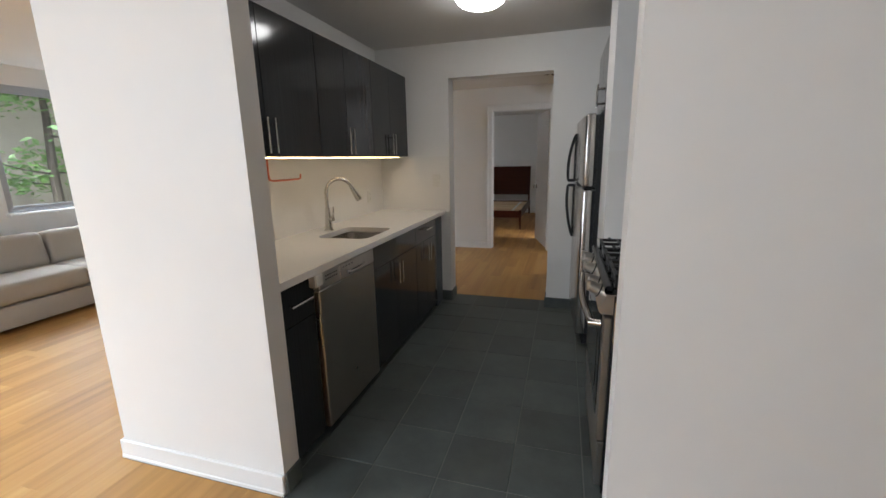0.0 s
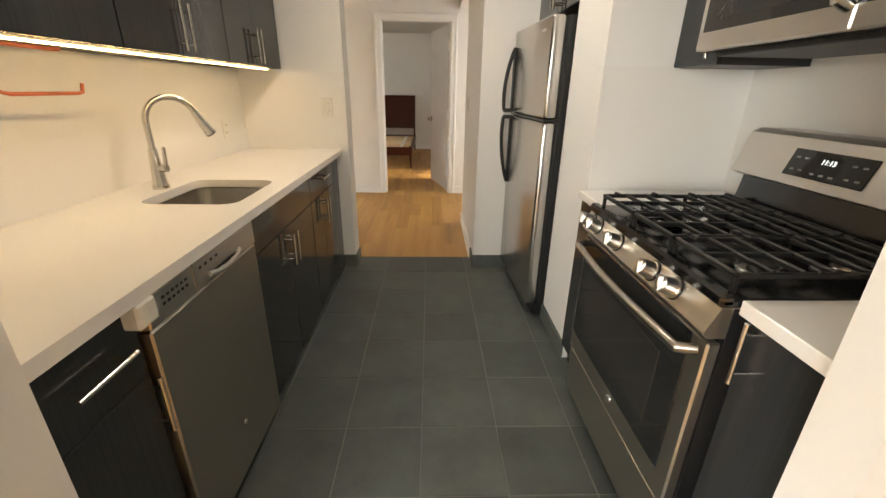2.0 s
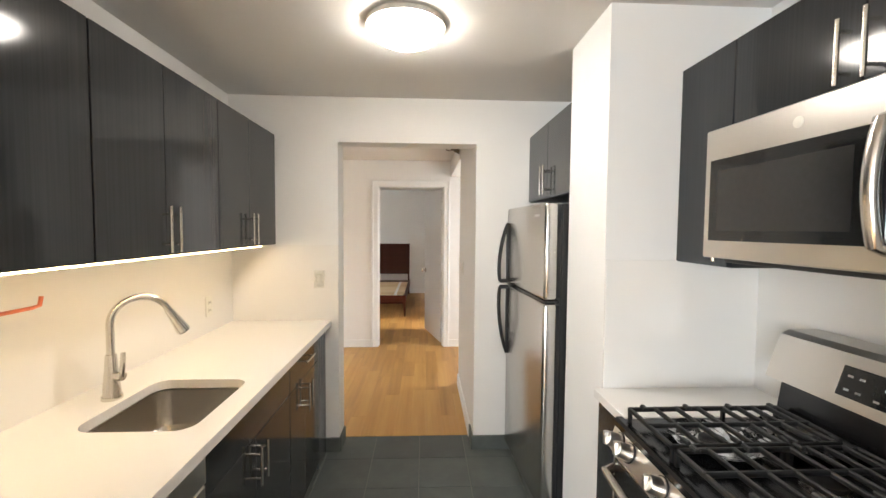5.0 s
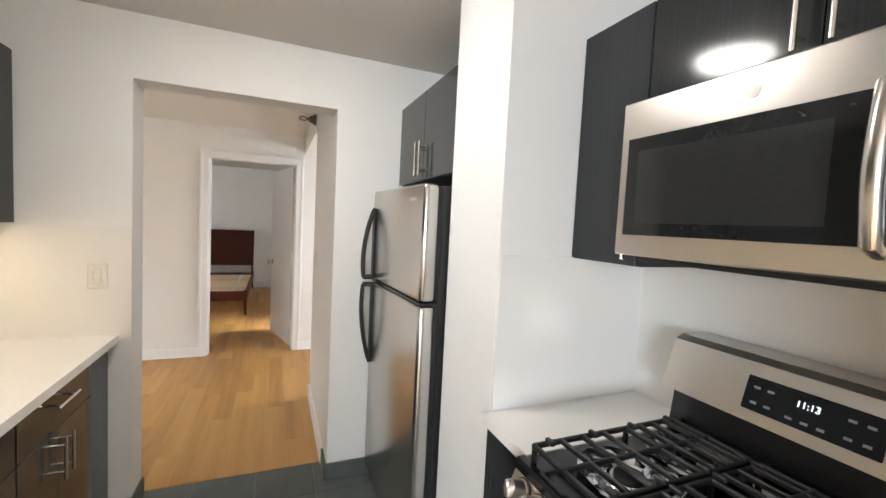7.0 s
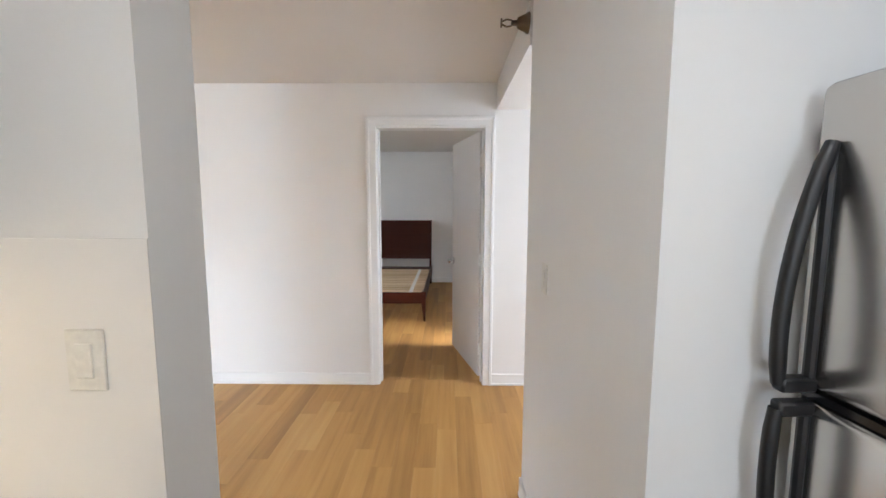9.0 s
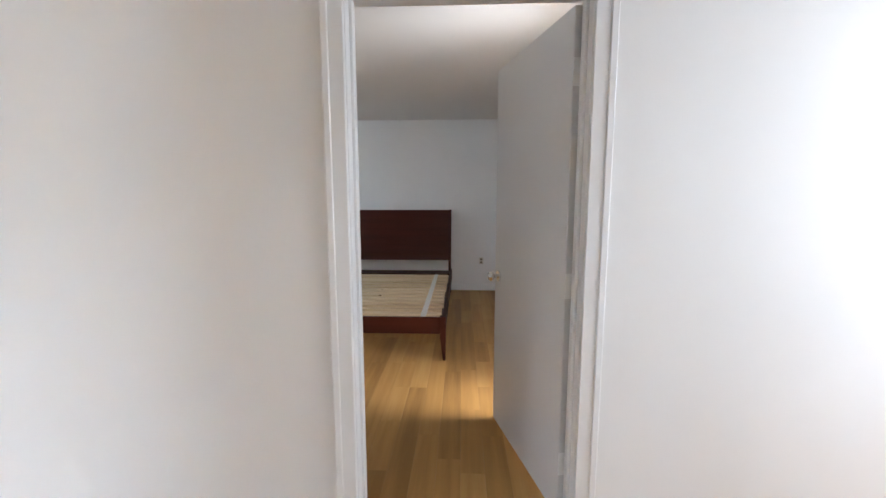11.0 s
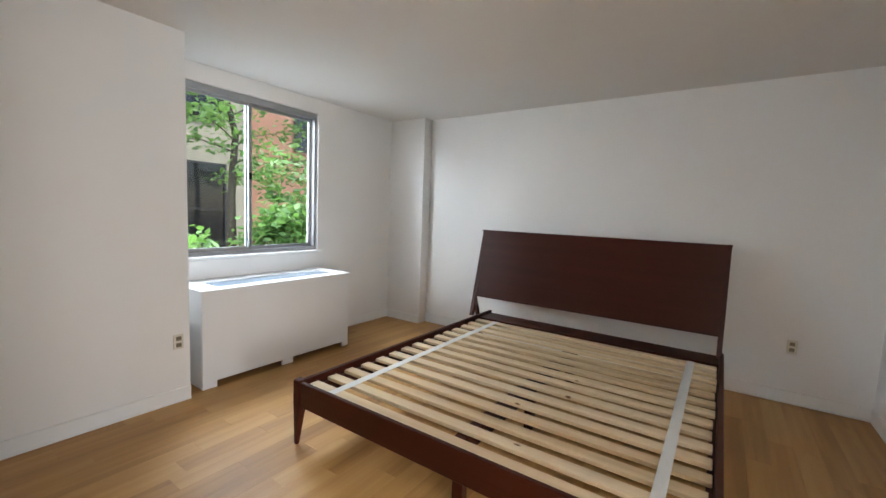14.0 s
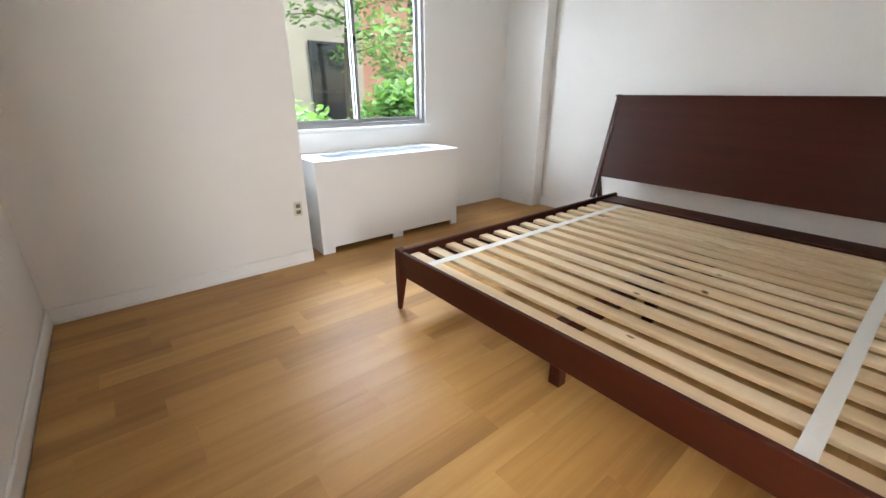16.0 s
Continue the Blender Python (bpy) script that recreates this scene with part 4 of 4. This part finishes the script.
def fridge():
    y0, y1, xf, xb, top = -0.948, -0.23, 1.165, 1.87, 1.643
    g = thing("refrigerator", ((xf + xb) / 2, (y0 + y1) / 2, 0), "stainless steel top-freezer refrigerator with black sides and handles", "refrigerator")
    part("body", bx(xf + 0.085, xb, y0 + 0.004, y1 - 0.004, 0.03, top - 0.005, 0.006), BLACKP, g, "black cabinet")
    part("grille", bx(xf + 0.05, xf + 0.12, y0 + 0.01, y1 - 0.01, 0.02, 0.085, 0.004), BLACKP, g, "black toe grille")
    for sy in (y0 + 0.06, y1 - 0.06):
        for sx in (xf + 0.14, xb - 0.08):
            part("foot", cyl((sx, sy, 0), (sx, sy, 0.03), 0.02, None, 10), BLACKP, g)
    for z0, z1, nm in ((0.09, 1.148, "fridge_door"), (1.162, top, "freezer_door")):
        d = part(nm, bx(xf, xf + 0.07, y0, y1, z0, z1, 0.018, None, 3), STEEL, g, "brushed steel door", True)
        part("gasket", bx(xf + 0.07, xf + 0.087, y0 + 0.012, y1 - 0.012, z0 + 0.01, z1 - 0.01), BLACKP, d, "black door gasket")
        hy = y1 - 0.035
        za, zb = (0.70, 1.135) if z0 < 1 else (1.175, 1.55)
        s = 1 if z0 < 1 else -1
        pts = []
        for k in range(13):
            u = k / 12
            v = u if s > 0 else 1 - u
            z = za + (zb - za) * u
            bulge = math.sin(math.pi * (0.02 + 0.62 * v)) ** 0.8
            pts.append((xf + 0.004 - 0.062 * bulge, hy, z))
        h = tube(pts, [0.010] + [0.012] * 11 + [0.010], None, 10)
        tube([(xf - 0.003, hy, za + 0.002), (xf - 0.004, hy, zb - 0.002)], 0.009, h, 8)
        zc = zb if s > 0 else za
        bx(xf - 0.055, xf + 0.004, hy - 0.012, hy + 0.012, zc - 0.012, zc + 0.012, 0.004, bm=h)
        part("door_handle", h, BLACKP, d, "bowed black handle", True)
    part("split_trim", bx(xf + 0.004, xf + 0.08, y0 + 0.003, y1 - 0.003, 1.149, 1.161), BLACK, g, "black trim between the doors")
    part("badge", bx(xf - 0.001, xf + 0.001, y0 + 0.08, y0 + 0.16, 1.575, 1.587), CHROME, g)
    g.matrix_basis = g.matrix_basis @ Matrix.Rotation(radians(3.0), 4, "Z")


fridge()


def dome_light():
    c = (0.52, -1.16, CEIL_Z)
    d = thing("ceiling_light", c, "round lit white glass ceiling light", "ceiling light")
    part("base", cyl((c[0], c[1], CEIL_Z - 0.02), (c[0], c[1], CEIL_Z), 0.165, None, 40), PLASTIC, d)
    own = bmesh.new()
    bmesh.ops.create_uvsphere(own, u_segments=36, v_segments=16, radius=0.155, matrix=Matrix.Translation((c[0], c[1], CEIL_Z - 0.02)) @ Matrix.Diagonal((1, 1, 0.42, 1)))
    bmesh.ops.delete(own, geom=[v for v in own.verts if v.co.z > CEIL_Z - 0.019], context="VERTS")
    part("shade", own, DOME, d, "glowing opal glass shade", True)


dome_light()


def sprinkler():
    p = Vector((0.935, 1.04, 2.275))
    s = thing("fire_sprinkler", p, "tarnished bronze sidewall fire sprinkler head", "sprinkler")
    o = Vector((-1, 0, 0))
    part("escutcheon", tube([p, p + o * 0.006, p + o * 0.02, p + o * 0.05, p + o * 0.055], [0.046, 0.045, 0.036, 0.024, 0.012], None, 24), BRONZE, s, "flared cup", True)
    h = tube([p + o * 0.05, p + o * 0.075, p + o * 0.08], [0.012, 0.012, 0.016], None, 12)
    for sgn in (-1, 1):
        tube([p + o * 0.078 + Vector((0, 0, sgn * 0.012)), p + o * 0.10 + Vector((0, 0, sgn * 0.016)), p + o * 0.125 + Vector((0, 0, sgn * 0.004))], 0.004, h, 8)
    cyl(p + o * 0.122, p + o * 0.127, 0.02, h, 14)
    part("head", h, BRONZE, s, "", True)


sprinkler()


# ---------------------------------------------------------------- living room
def sofa():
    y0, y1 = -3.0, 0.6
    s = thing("sofa", (-3.75, (y0 + y1) / 2, 0), "long grey-beige upholstered sofa under the window", "sofa")
    part("base", bx(-4.12, -3.36, y0, y1, 0.04, 0.235, 0.02, None, 2), FABRIC, s, "", True)
    for sy in (y0 + 0.1, y1 - 0.1):
        for sx in (-4.0, -3.46):
            part("foot", cyl((sx, sy, 0), (sx, sy, 0.04), 0.025, None, 10), BLACKP, s)
    n = 2
    w = (y1 - y0) / n
    for k in range(n):
        part("seat_cushion", bx(-4.1, -3.34, y0 + w * k + 0.004, y0 + w * (k + 1) - 0.004, 0.245, 0.43, 0.05, None, 3), FABRIC, s, "", True)
        c = bx(-0.11, 0.11, y0 + w * k + 0.006, y0 + w * (k + 1) - 0.006, 0, 0.36, 0.06, None, 3)
        bmesh.ops.transform(c, matrix=Matrix.Translation((-3.93, 0, 0.39)) @ Matrix.Rotation(radians(-12), 4, "Y"), verts=c.verts[:])
        part("back_cushion", c, FABRIC, s, "", True)


sofa()


# ---------------------------------------------------------------- bedroom
def bed():
    xl, xr, yf, yb = -1.68, 0.295, 4.02, 6.02
    b = thing("bed", ((xl + xr) / 2, (yf + yb) / 2, 0), "dark-stained wooden king bed frame with bare pine slats", "bed")
    for x, s in ((xl, 1), (xr, -1)):
        own = bmesh.new()
        a = [(x, yf), (x + s * 0.052, yf), (x + s * 0.052, yf + 0.052), (x, yf + 0.052)]
        t = [(x + s * 0.004, yf + 0.004), (x + s * 0.026, yf + 0.004), (x + s * 0.026, yf + 0.026), (x + s * 0.004, yf + 0.026)]
        rings = [[own.verts.new((u, v, z)) for u, v in q] for q, z in ((t, 0.0), (a, 0.235), (a, 0.375))]
        for p, q in zip(rings, rings[1:]):
            for i in range(4):
                own.faces.new((p[i], p[(i + 1) % 4], q[(i + 1) % 4], q[i]))
        own.faces.new(rings[0])
        own.faces.new(rings[-1])
        bmesh.ops.recalc_face_normals(own, faces=own.faces[:])
        bmesh.ops.bevel(own, geom=own.edges[:], offset=0.004, segments=2, affect="EDGES")
        part("leg", own, BEDWOOD, b)
    part("foot_rail", bx(xl + 0.05, xr - 0.05, yf + 0.008, yf + 0.036, 0.225, 0.365, 0.004), BEDWOOD, b)
    part("side_rail", bx(xl + 0.006, xl + 0.034, yf + 0.05, 6.30, 0.225, 0.365, 0.004), BEDWOOD, b)
    part("side_rail", bx(xr - 0.034, xr - 0.006, yf + 0.05, 6.30, 0.225, 0.365, 0.004), BEDWOOD, b)
    part("head_rail", bx(xl + 0.034, xr - 0.034, yb + 0.02, 6.28, 0.315, 0.345, 0.004), BEDWOOD, b)
    part("slat_ledge", bx(xl + 0.034, xl + 0.06, yf + 0.04, yb, 0.285, 0.315), BEDWOOD, b)
    part("slat_ledge", bx(xr - 0.06, xr - 0.034, yf + 0.04, yb, 0.285, 0.315), BEDWOOD, b)
    xm = (xl + xr) / 2
    part("centre_beam", bx(xm - 0.03, xm + 0.03, yf + 0.036, 6.2, 0.235, 0.315, 0.003), BEDWOOD, b)
    for y in (yf + 0.16, 5.0, 5.8):
        part("centre_leg", bx(xm - 0.028, xm + 0.028, y, y + 0.05, 0, 0.236, 0.004), BEDWOOD, b)
    # leaning headboard on two posts
    hl, hr = xl - 0.17, xr - 0.02
    lean = math.atan2(0.20, 0.84)
    for x in (hl, hr - 0.034):
        part("head_post", prism([(6.20, 0.30), (6.245, 0.30), (6.455, 1.165), (6.425, 1.168)], x, x + 0.034, "x"), BEDWOOD, b)
        part("back_leg", prism([(6.245, 0.48), (6.29, 0.48), (6.475, 0.0), (6.445, 0.0)], x + 0.002, x + 0.032, "x"), BEDWOOD, b)
    part("headboard", prism([(6.263, 0.49), (6.287, 0.485), (6.448, 1.148), (6.424, 1.155)], hl + 0.034, hr - 0.034, "x"), BEDWOOD, b, "smooth dark headboard panel")
    part("head_cap", prism([(6.405, 1.150), (6.46, 1.150), (6.46, 1.164), (6.405, 1.164)], hl - 0.004, hr + 0.004, "x"), BEDWOOD, b)
    n = 15
    rng = random.Random(4)
    me = None
    for k in range(n):
        if me is None:
            s = bx(xl + 0.045, xr - 0.045, -0.034, 0.034, 0.316, 0.337, 0.003)
            me = bpy.data.meshes.new("slat")
            s.to_mesh(me)
            s.free()
            me.materials.append(PINE)
        ob = new("slat", me)
        ob.parent = b
        ob.matrix_parent_inverse = Matrix.Translation(-b.location)
        ob.matrix_basis = pose(rng.uniform(-0.006, 0.006), yf + 0.10 + (yb - yf - 0.14) * k / (n - 1), 0, 0, 0, rng.uniform(-0.15, 0.15))
    for x in (xl + 0.235, xr - 0.20):
        part("strap", bx(x - 0.024, x + 0.024, yf + 0.06, yb - 0.005, 0.3375, 0.3395), STRAP, b, "white webbing strap")
    return b


bed()


def hvac_cover():
    x0, x1, y0, y1, h = -3.205, -2.735, 4.03, 5.38, 0.715
    c = thing("radiator_cover", ((x0 + x1) / 2, (y0 + y1) / 2, 0), "white metal heating unit cover below the window", "radiator cover")
    b = bx(x1 - 0.02, x1, y0, y1, 0.045, h - 0.012, 0.003)
    for a, d in ((y0, y0 + 0.10), ((y0 + y1) / 2 - 0.04, (y0 + y1) / 2 + 0.06), (y1 - 0.07, y1)):
        bx(x1 - 0.02, x1 - 0.0005, a, d, 0, 0.047, bm=b)
    part("front_panel", b, HVAC, c)
    for a, d in ((y0, y0 + 0.02), (y1 - 0.02, y1)):
        part("side_panel", bx(x0, x1 - 0.0205, a, d, 0, h - 0.012, 0.002), HVAC, c)
    # plain black block puts the shade behind the toe cut-outs into colour
    part("back_shadow", bx(x0 + 0.1, x0 + 0.35, y0 + 0.03, y1 - 0.03, 0.0, 0.55), BLACKP, c, "black block darkening the inside of the cover")
    t = bx(x0, x1 + 0.012, y0 - 0.008, y0 + 0.16, h - 0.012, h, 0.003)
    bx(x0, x1 + 0.012, y1 - 0.12, y1 + 0.008, h - 0.012, h, 0.003, bm=t)
    bx(x1 - 0.10, x1 + 0.012, y0 + 0.16, y1 - 0.12, h - 0.012, h, bm=t)
    bx(x0, x0 + 0.14, y0 + 0.16, y1 - 0.12, h - 0.012, h, bm=t)
    part("top", t, HVAC, c)
    g = bx(x0 + 0.14, x1 - 0.10, y0 + 0.16, y1 - 0.12, h - 0.03, h - 0.022)
    k = 0
    y = y0 + 0.17
    while y < y1 - 0.13:
        bx(x0 + 0.14, x1 - 0.10, y, y + 0.004, h - 0.022, h - 0.006, bm=g)
        y += 0.02
    part("top_grille", g, GRILLE, c, "recessed grey grille")


hvac_cover()


# ---------------------------------------------------------------- outside
structure("ground", bx(-60, -4.4, -60, 60, -0.75, -0.6), SOIL, "dark earth in the garden", "ground")
ground2 = structure("ground_far", bx(-4.4, 60, -60, 60, -0.75, -0.6), SOIL, "dark earth round the house", "ground")


def building(name, x, y0, y1, h, mat, label, wins):
    t = thing(name, (x - 1, (y0 + y1) / 2, -0.6), label, "building")
    part("wall", bx(x - 3, x, y0, y1, -0.6, h), mat, t)
    part("roof", bx(x - 3.1, x + 0.15, y0 - 0.1, y1 + 0.1, h, h + 0.2), STUCCO, t)
    for ya, yb, za, zb in wins:
        f = bx(x, x + 0.05, ya - 0.06, yb + 0.06, za - 0.06, za)
        bx(x, x + 0.05, ya - 0.06, yb + 0.06, zb, zb + 0.06, bm=f)
        bx(x, x + 0.05, ya - 0.06, ya, za, zb, bm=f)
        bx(x, x + 0.05, yb, yb + 0.06, za, zb, bm=f)
        bx(x, x + 0.05, ya, yb, (za + zb) / 2 - 0.03, (za + zb) / 2 + 0.03, bm=f)
        w = part("window", f, FENCE, t)
        part("pane", bx(x - 0.02, x + 0.02, ya, yb, za, zb), SCREEN, w)
    return t


building("garden_house", -10.5, -14, 8.7, 7.5, STUCCO, "pale stucco house across the garden", [(7.3, 8.15, 0.1, 2.3), (4.8, 5.8, 3.2, 4.6), (7.2, 8.1, 3.4, 4.8), (-1, 0, 0.6, 2.0)])
building("brick_house", -11.5, 8.75, 24, 8.0, BRICKS, "reddish brick house across the garden", [(11, 12, 3.2, 4.6), (14, 15, 3.2, 4.6)])


def fence():
    t = thing("garden_fence", (-9.0, 8.0, -0.6), "dark iron garden fence", "fence")
    y = 2.0
    me = None
    while y < 15:
        if me is None:
            p = bx(-0.012, 0.012, -0.012, 0.012, -0.6, 0.55)
            me = bpy.data.meshes.new("picket")
            p.to_mesh(me)
            me.materials.append(FENCE)
        ob = new("picket", me)
        ob.parent = t
        ob.matrix_parent_inverse = Matrix.Translation(-t.location)
        ob.location = (-9.0, y, 0)
        y += 0.14
    for z in (-0.4, 0.45):
        part("rail", bx(-9.015, -8.985, 2, 15, z, z + 0.03), FENCE, t)


fence()


def tree(name, base, height, spread, nleaf, seed, low=0.25, size=0.11, label="slender garden tree with fresh green leaves"):
    """A tapered trunk with limbs and a crown of single folded leaves in clumps."""
    rng = random.Random(seed)
    t = thing(name, base, label, "tree" if height > 2.2 else "shrub")
    base = Vector(base)
    wob = [Vector((rng.uniform(-0.1, 0.1), rng.uniform(-0.1, 0.1), 0)) for _ in range(6)]
    trunk = [base + Vector((0, 0, height * k / 5)) + wob[k] * (k / 3) for k in range(6)]
    r0 = 0.018 * height + 0.01
    tb = tube(trunk, [r0 * (1 - 0.16 * k) for k in range(6)], None, 8)
    tips = []
    for k in range(int(8 + height * 2)):
        u = rng.uniform(low, 0.98)
        i = min(int(u * 5), 4)
        p = trunk[i].lerp(trunk[i + 1], u * 5 - i)
        a = rng.uniform(0, 2 * math.pi)
        L = spread * rng.uniform(0.5, 1.0)
        q = [p]
        d = Vector((math.cos(a), math.sin(a), rng.uniform(0.05, 0.6)))
        for s in range(4):
            d = (d + Vector((rng.uniform(-0.3, 0.3), rng.uniform(-0.3, 0.3), rng.uniform(-0.25, 0.15)))).normalized()
            q.append(q[-1] + d * L / 4)
        tube(q, [0.016, 0.012, 0.009, 0.006, 0.003], tb, 5)
        tips += q[1:]
    part("trunk", tb, BARK, t)
    verts, faces = [], []
    for k in range(nleaf):
        c = rng.choice(tips) + Vector((rng.gauss(0, 0.16), rng.gauss(0, 0.16), rng.gauss(0, 0.10)))
        rot = Euler((rng.gauss(0, 0.5), rng.gauss(0, 0.5), rng.uniform(0, 6.28))).to_matrix()
        s = size * rng.uniform(0.6, 1.25)
        o = len(verts)
        for v in ((0, -0.6, 0), (0.32, -0.1, 0.06), (0.2, 0.35, 0.05), (0, 0.7, -0.03), (-0.2, 0.35, 0.05), (-0.32, -0.1, 0.06)):
            verts.append(c + rot @ (Vector(v) * s))
        faces += [(o, o + 1, o + 2, o + 3), (o, o + 3, o + 4, o + 5)]
    me = bpy.data.meshes.new("crown")
    me.from_pydata(verts, [], faces)
    me.materials.append(LEAF)
    ob = new("crown", me)
    ob.parent = t
    ob.matrix_parent_inverse = Matrix.Translation(-t.location)
    tagged(ob, "crown of single leaves", kind="stuff")
    return t


tree("tree", (-6.8, 6.4, -0.6), 5.2, 1.7, 1900, 1, 0.45)
tree("tree", (-7.6, 8.8, -0.6), 5.6, 1.8, 1900, 2, 0.45)
tree("shrub", (-5.9, 6.7, -0.6), 1.9, 0.8, 1500, 3, 0.3, 0.13, "leafy green garden shrub")
tree("shrub", (-6.3, 7.6, -0.6), 2.1, 0.9, 1500, 4, 0.3, 0.13, "leafy green garden shrub")
tree("shrub", (-5.6, 5.4, -0.6), 1.4, 0.7, 900, 5, 0.3, 0.13, "leafy green garden shrub")
tree("tree", (-6.6, 0.6, -0.6), 4.6, 1.8, 2200, 6, 0.35)
tree("tree", (-7.2, 2.4, -0.6), 4.8, 1.6, 1500, 7, 0.4)


# ---------------------------------------------------------------- floor pieces, last
def plank_floor(name, x0, x1, y0, y1, seed, label, skip=None, w=0.121):
    """Staggered boards along y, each an object on a shared mesh of its length."""
    rng = random.Random(seed)
    floor = thing(name, ((x0 + x1) / 2, (y0 + y1) / 2, -0.012), label, "floor")
    floor["kind"] = "structure"
    cache = {}
    x = x0
    while x < x1 - 0.005:
        ww = min(w, x1 - x)
        y = y0
        first = True
        while y < y1 - 0.005:
            L = rng.choice((0.45, 0.6, 0.75, 0.9, 1.05, 1.2))
            if first:
                L *= rng.choice((0.4, 0.7, 1.0))
                first = False
            if y1 - (y + L) < 0.2:
                L = y1 - y
            L = min(L, y1 - y)
            key = (round(ww, 3), round(L, 3))
            if key not in cache:
                own = bx(0.0001, ww - 0.0001, 0.0001, L - 0.0001, -0.0115, 0.0, 0.0005)
                me = bpy.data.meshes.new("plank")
                own.to_mesh(me)
                own.free()
                me.materials.append(OAK)
                cache[key] = me
            ob = new("plank", cache[key])
            ob.parent = floor
            ob.matrix_parent_inverse = Matrix.Translation(-floor.location)
            ob.location = (x, y, 0)
            y += L
        x += ww
    return floor


plank_floor("floor_bedroom", -3.21, 1.16, 2.34, 6.60, 11, "warm honey oak plank floor in the bedroom")
structure("floor_closet", bx(1.16, 2.25, 2.38, 3.65, -0.0115, 0.0), OAK, "warm honey oak floor in the closet", "floor")
plank_floor("floor_hall", -1.55, 3.2, 0.0, 2.34, 12, "warm honey oak plank floor in the hall")
plank_floor("floor_living_west", -4.2, -1.55, -3.6, 2.34, 13, "warm honey oak plank floor in the living room")
plank_floor("floor_living_entry", -1.55, -0.91, -3.6, 0.0, 14, "warm honey oak plank floor in the living room")
plank_floor("floor_entry", -0.91, 3.2, -3.6, -2.72, 15, "warm honey oak plank floor before the kitchen")
structure("floor_living_south", bx(-4.2, 3.2, -6.0, -3.6, -0.0115, 0.0), OAK, "warm honey oak plank floor behind the entry", "floor")


def tile_floor():
    floor = thing("floor_kitchen", (0.6, -1.35, -0.012), "dark grey-green slate tile floor in the kitchen", "floor")
    floor["kind"] = "structure"
    rng = random.Random(3)
    p, cache = 0.308, {}
    xs = [KX0] + [0.27 + p * k for k in range(-2, 6) if KX0 + 0.05 < 0.27 + p * k < KX1] + [KX1]
    ys = [-2.72] + [-1.832 + p * k for k in range(-3, 6) if -2.70 < -1.832 + p * k < -0.02] + [0.0]
    for xa, xb in zip(xs, xs[1:]):
        for ya, yb in zip(ys, ys[1:]):
            key = (round(xb - xa, 3), round(yb - ya, 3))
            if key not in cache:
                own = bx(0.002, key[0] - 0.002, 0.002, key[1] - 0.002, -0.0115, 0.0, 0.0015)
                me = bpy.data.meshes.new("tile")
                own.to_mesh(me)
                own.free()
                me.materials.append(SLATE)
                cache[key] = me
            ob = new("tile", cache[key])
            ob.parent = floor
            ob.matrix_parent_inverse = Matrix.Translation(-floor.location)
            ob.matrix_basis = pose(xa, ya, rng.uniform(-0.0012, 0.0004), rng.uniform(-0.12, 0.12), rng.uniform(-0.12, 0.12), 0)
    g = bx(KX0, KX1, -2.72, 0.0, -0.0119, -0.003)
    part("grout", g, GROUT, floor, "pale grey grout")


tile_floor()
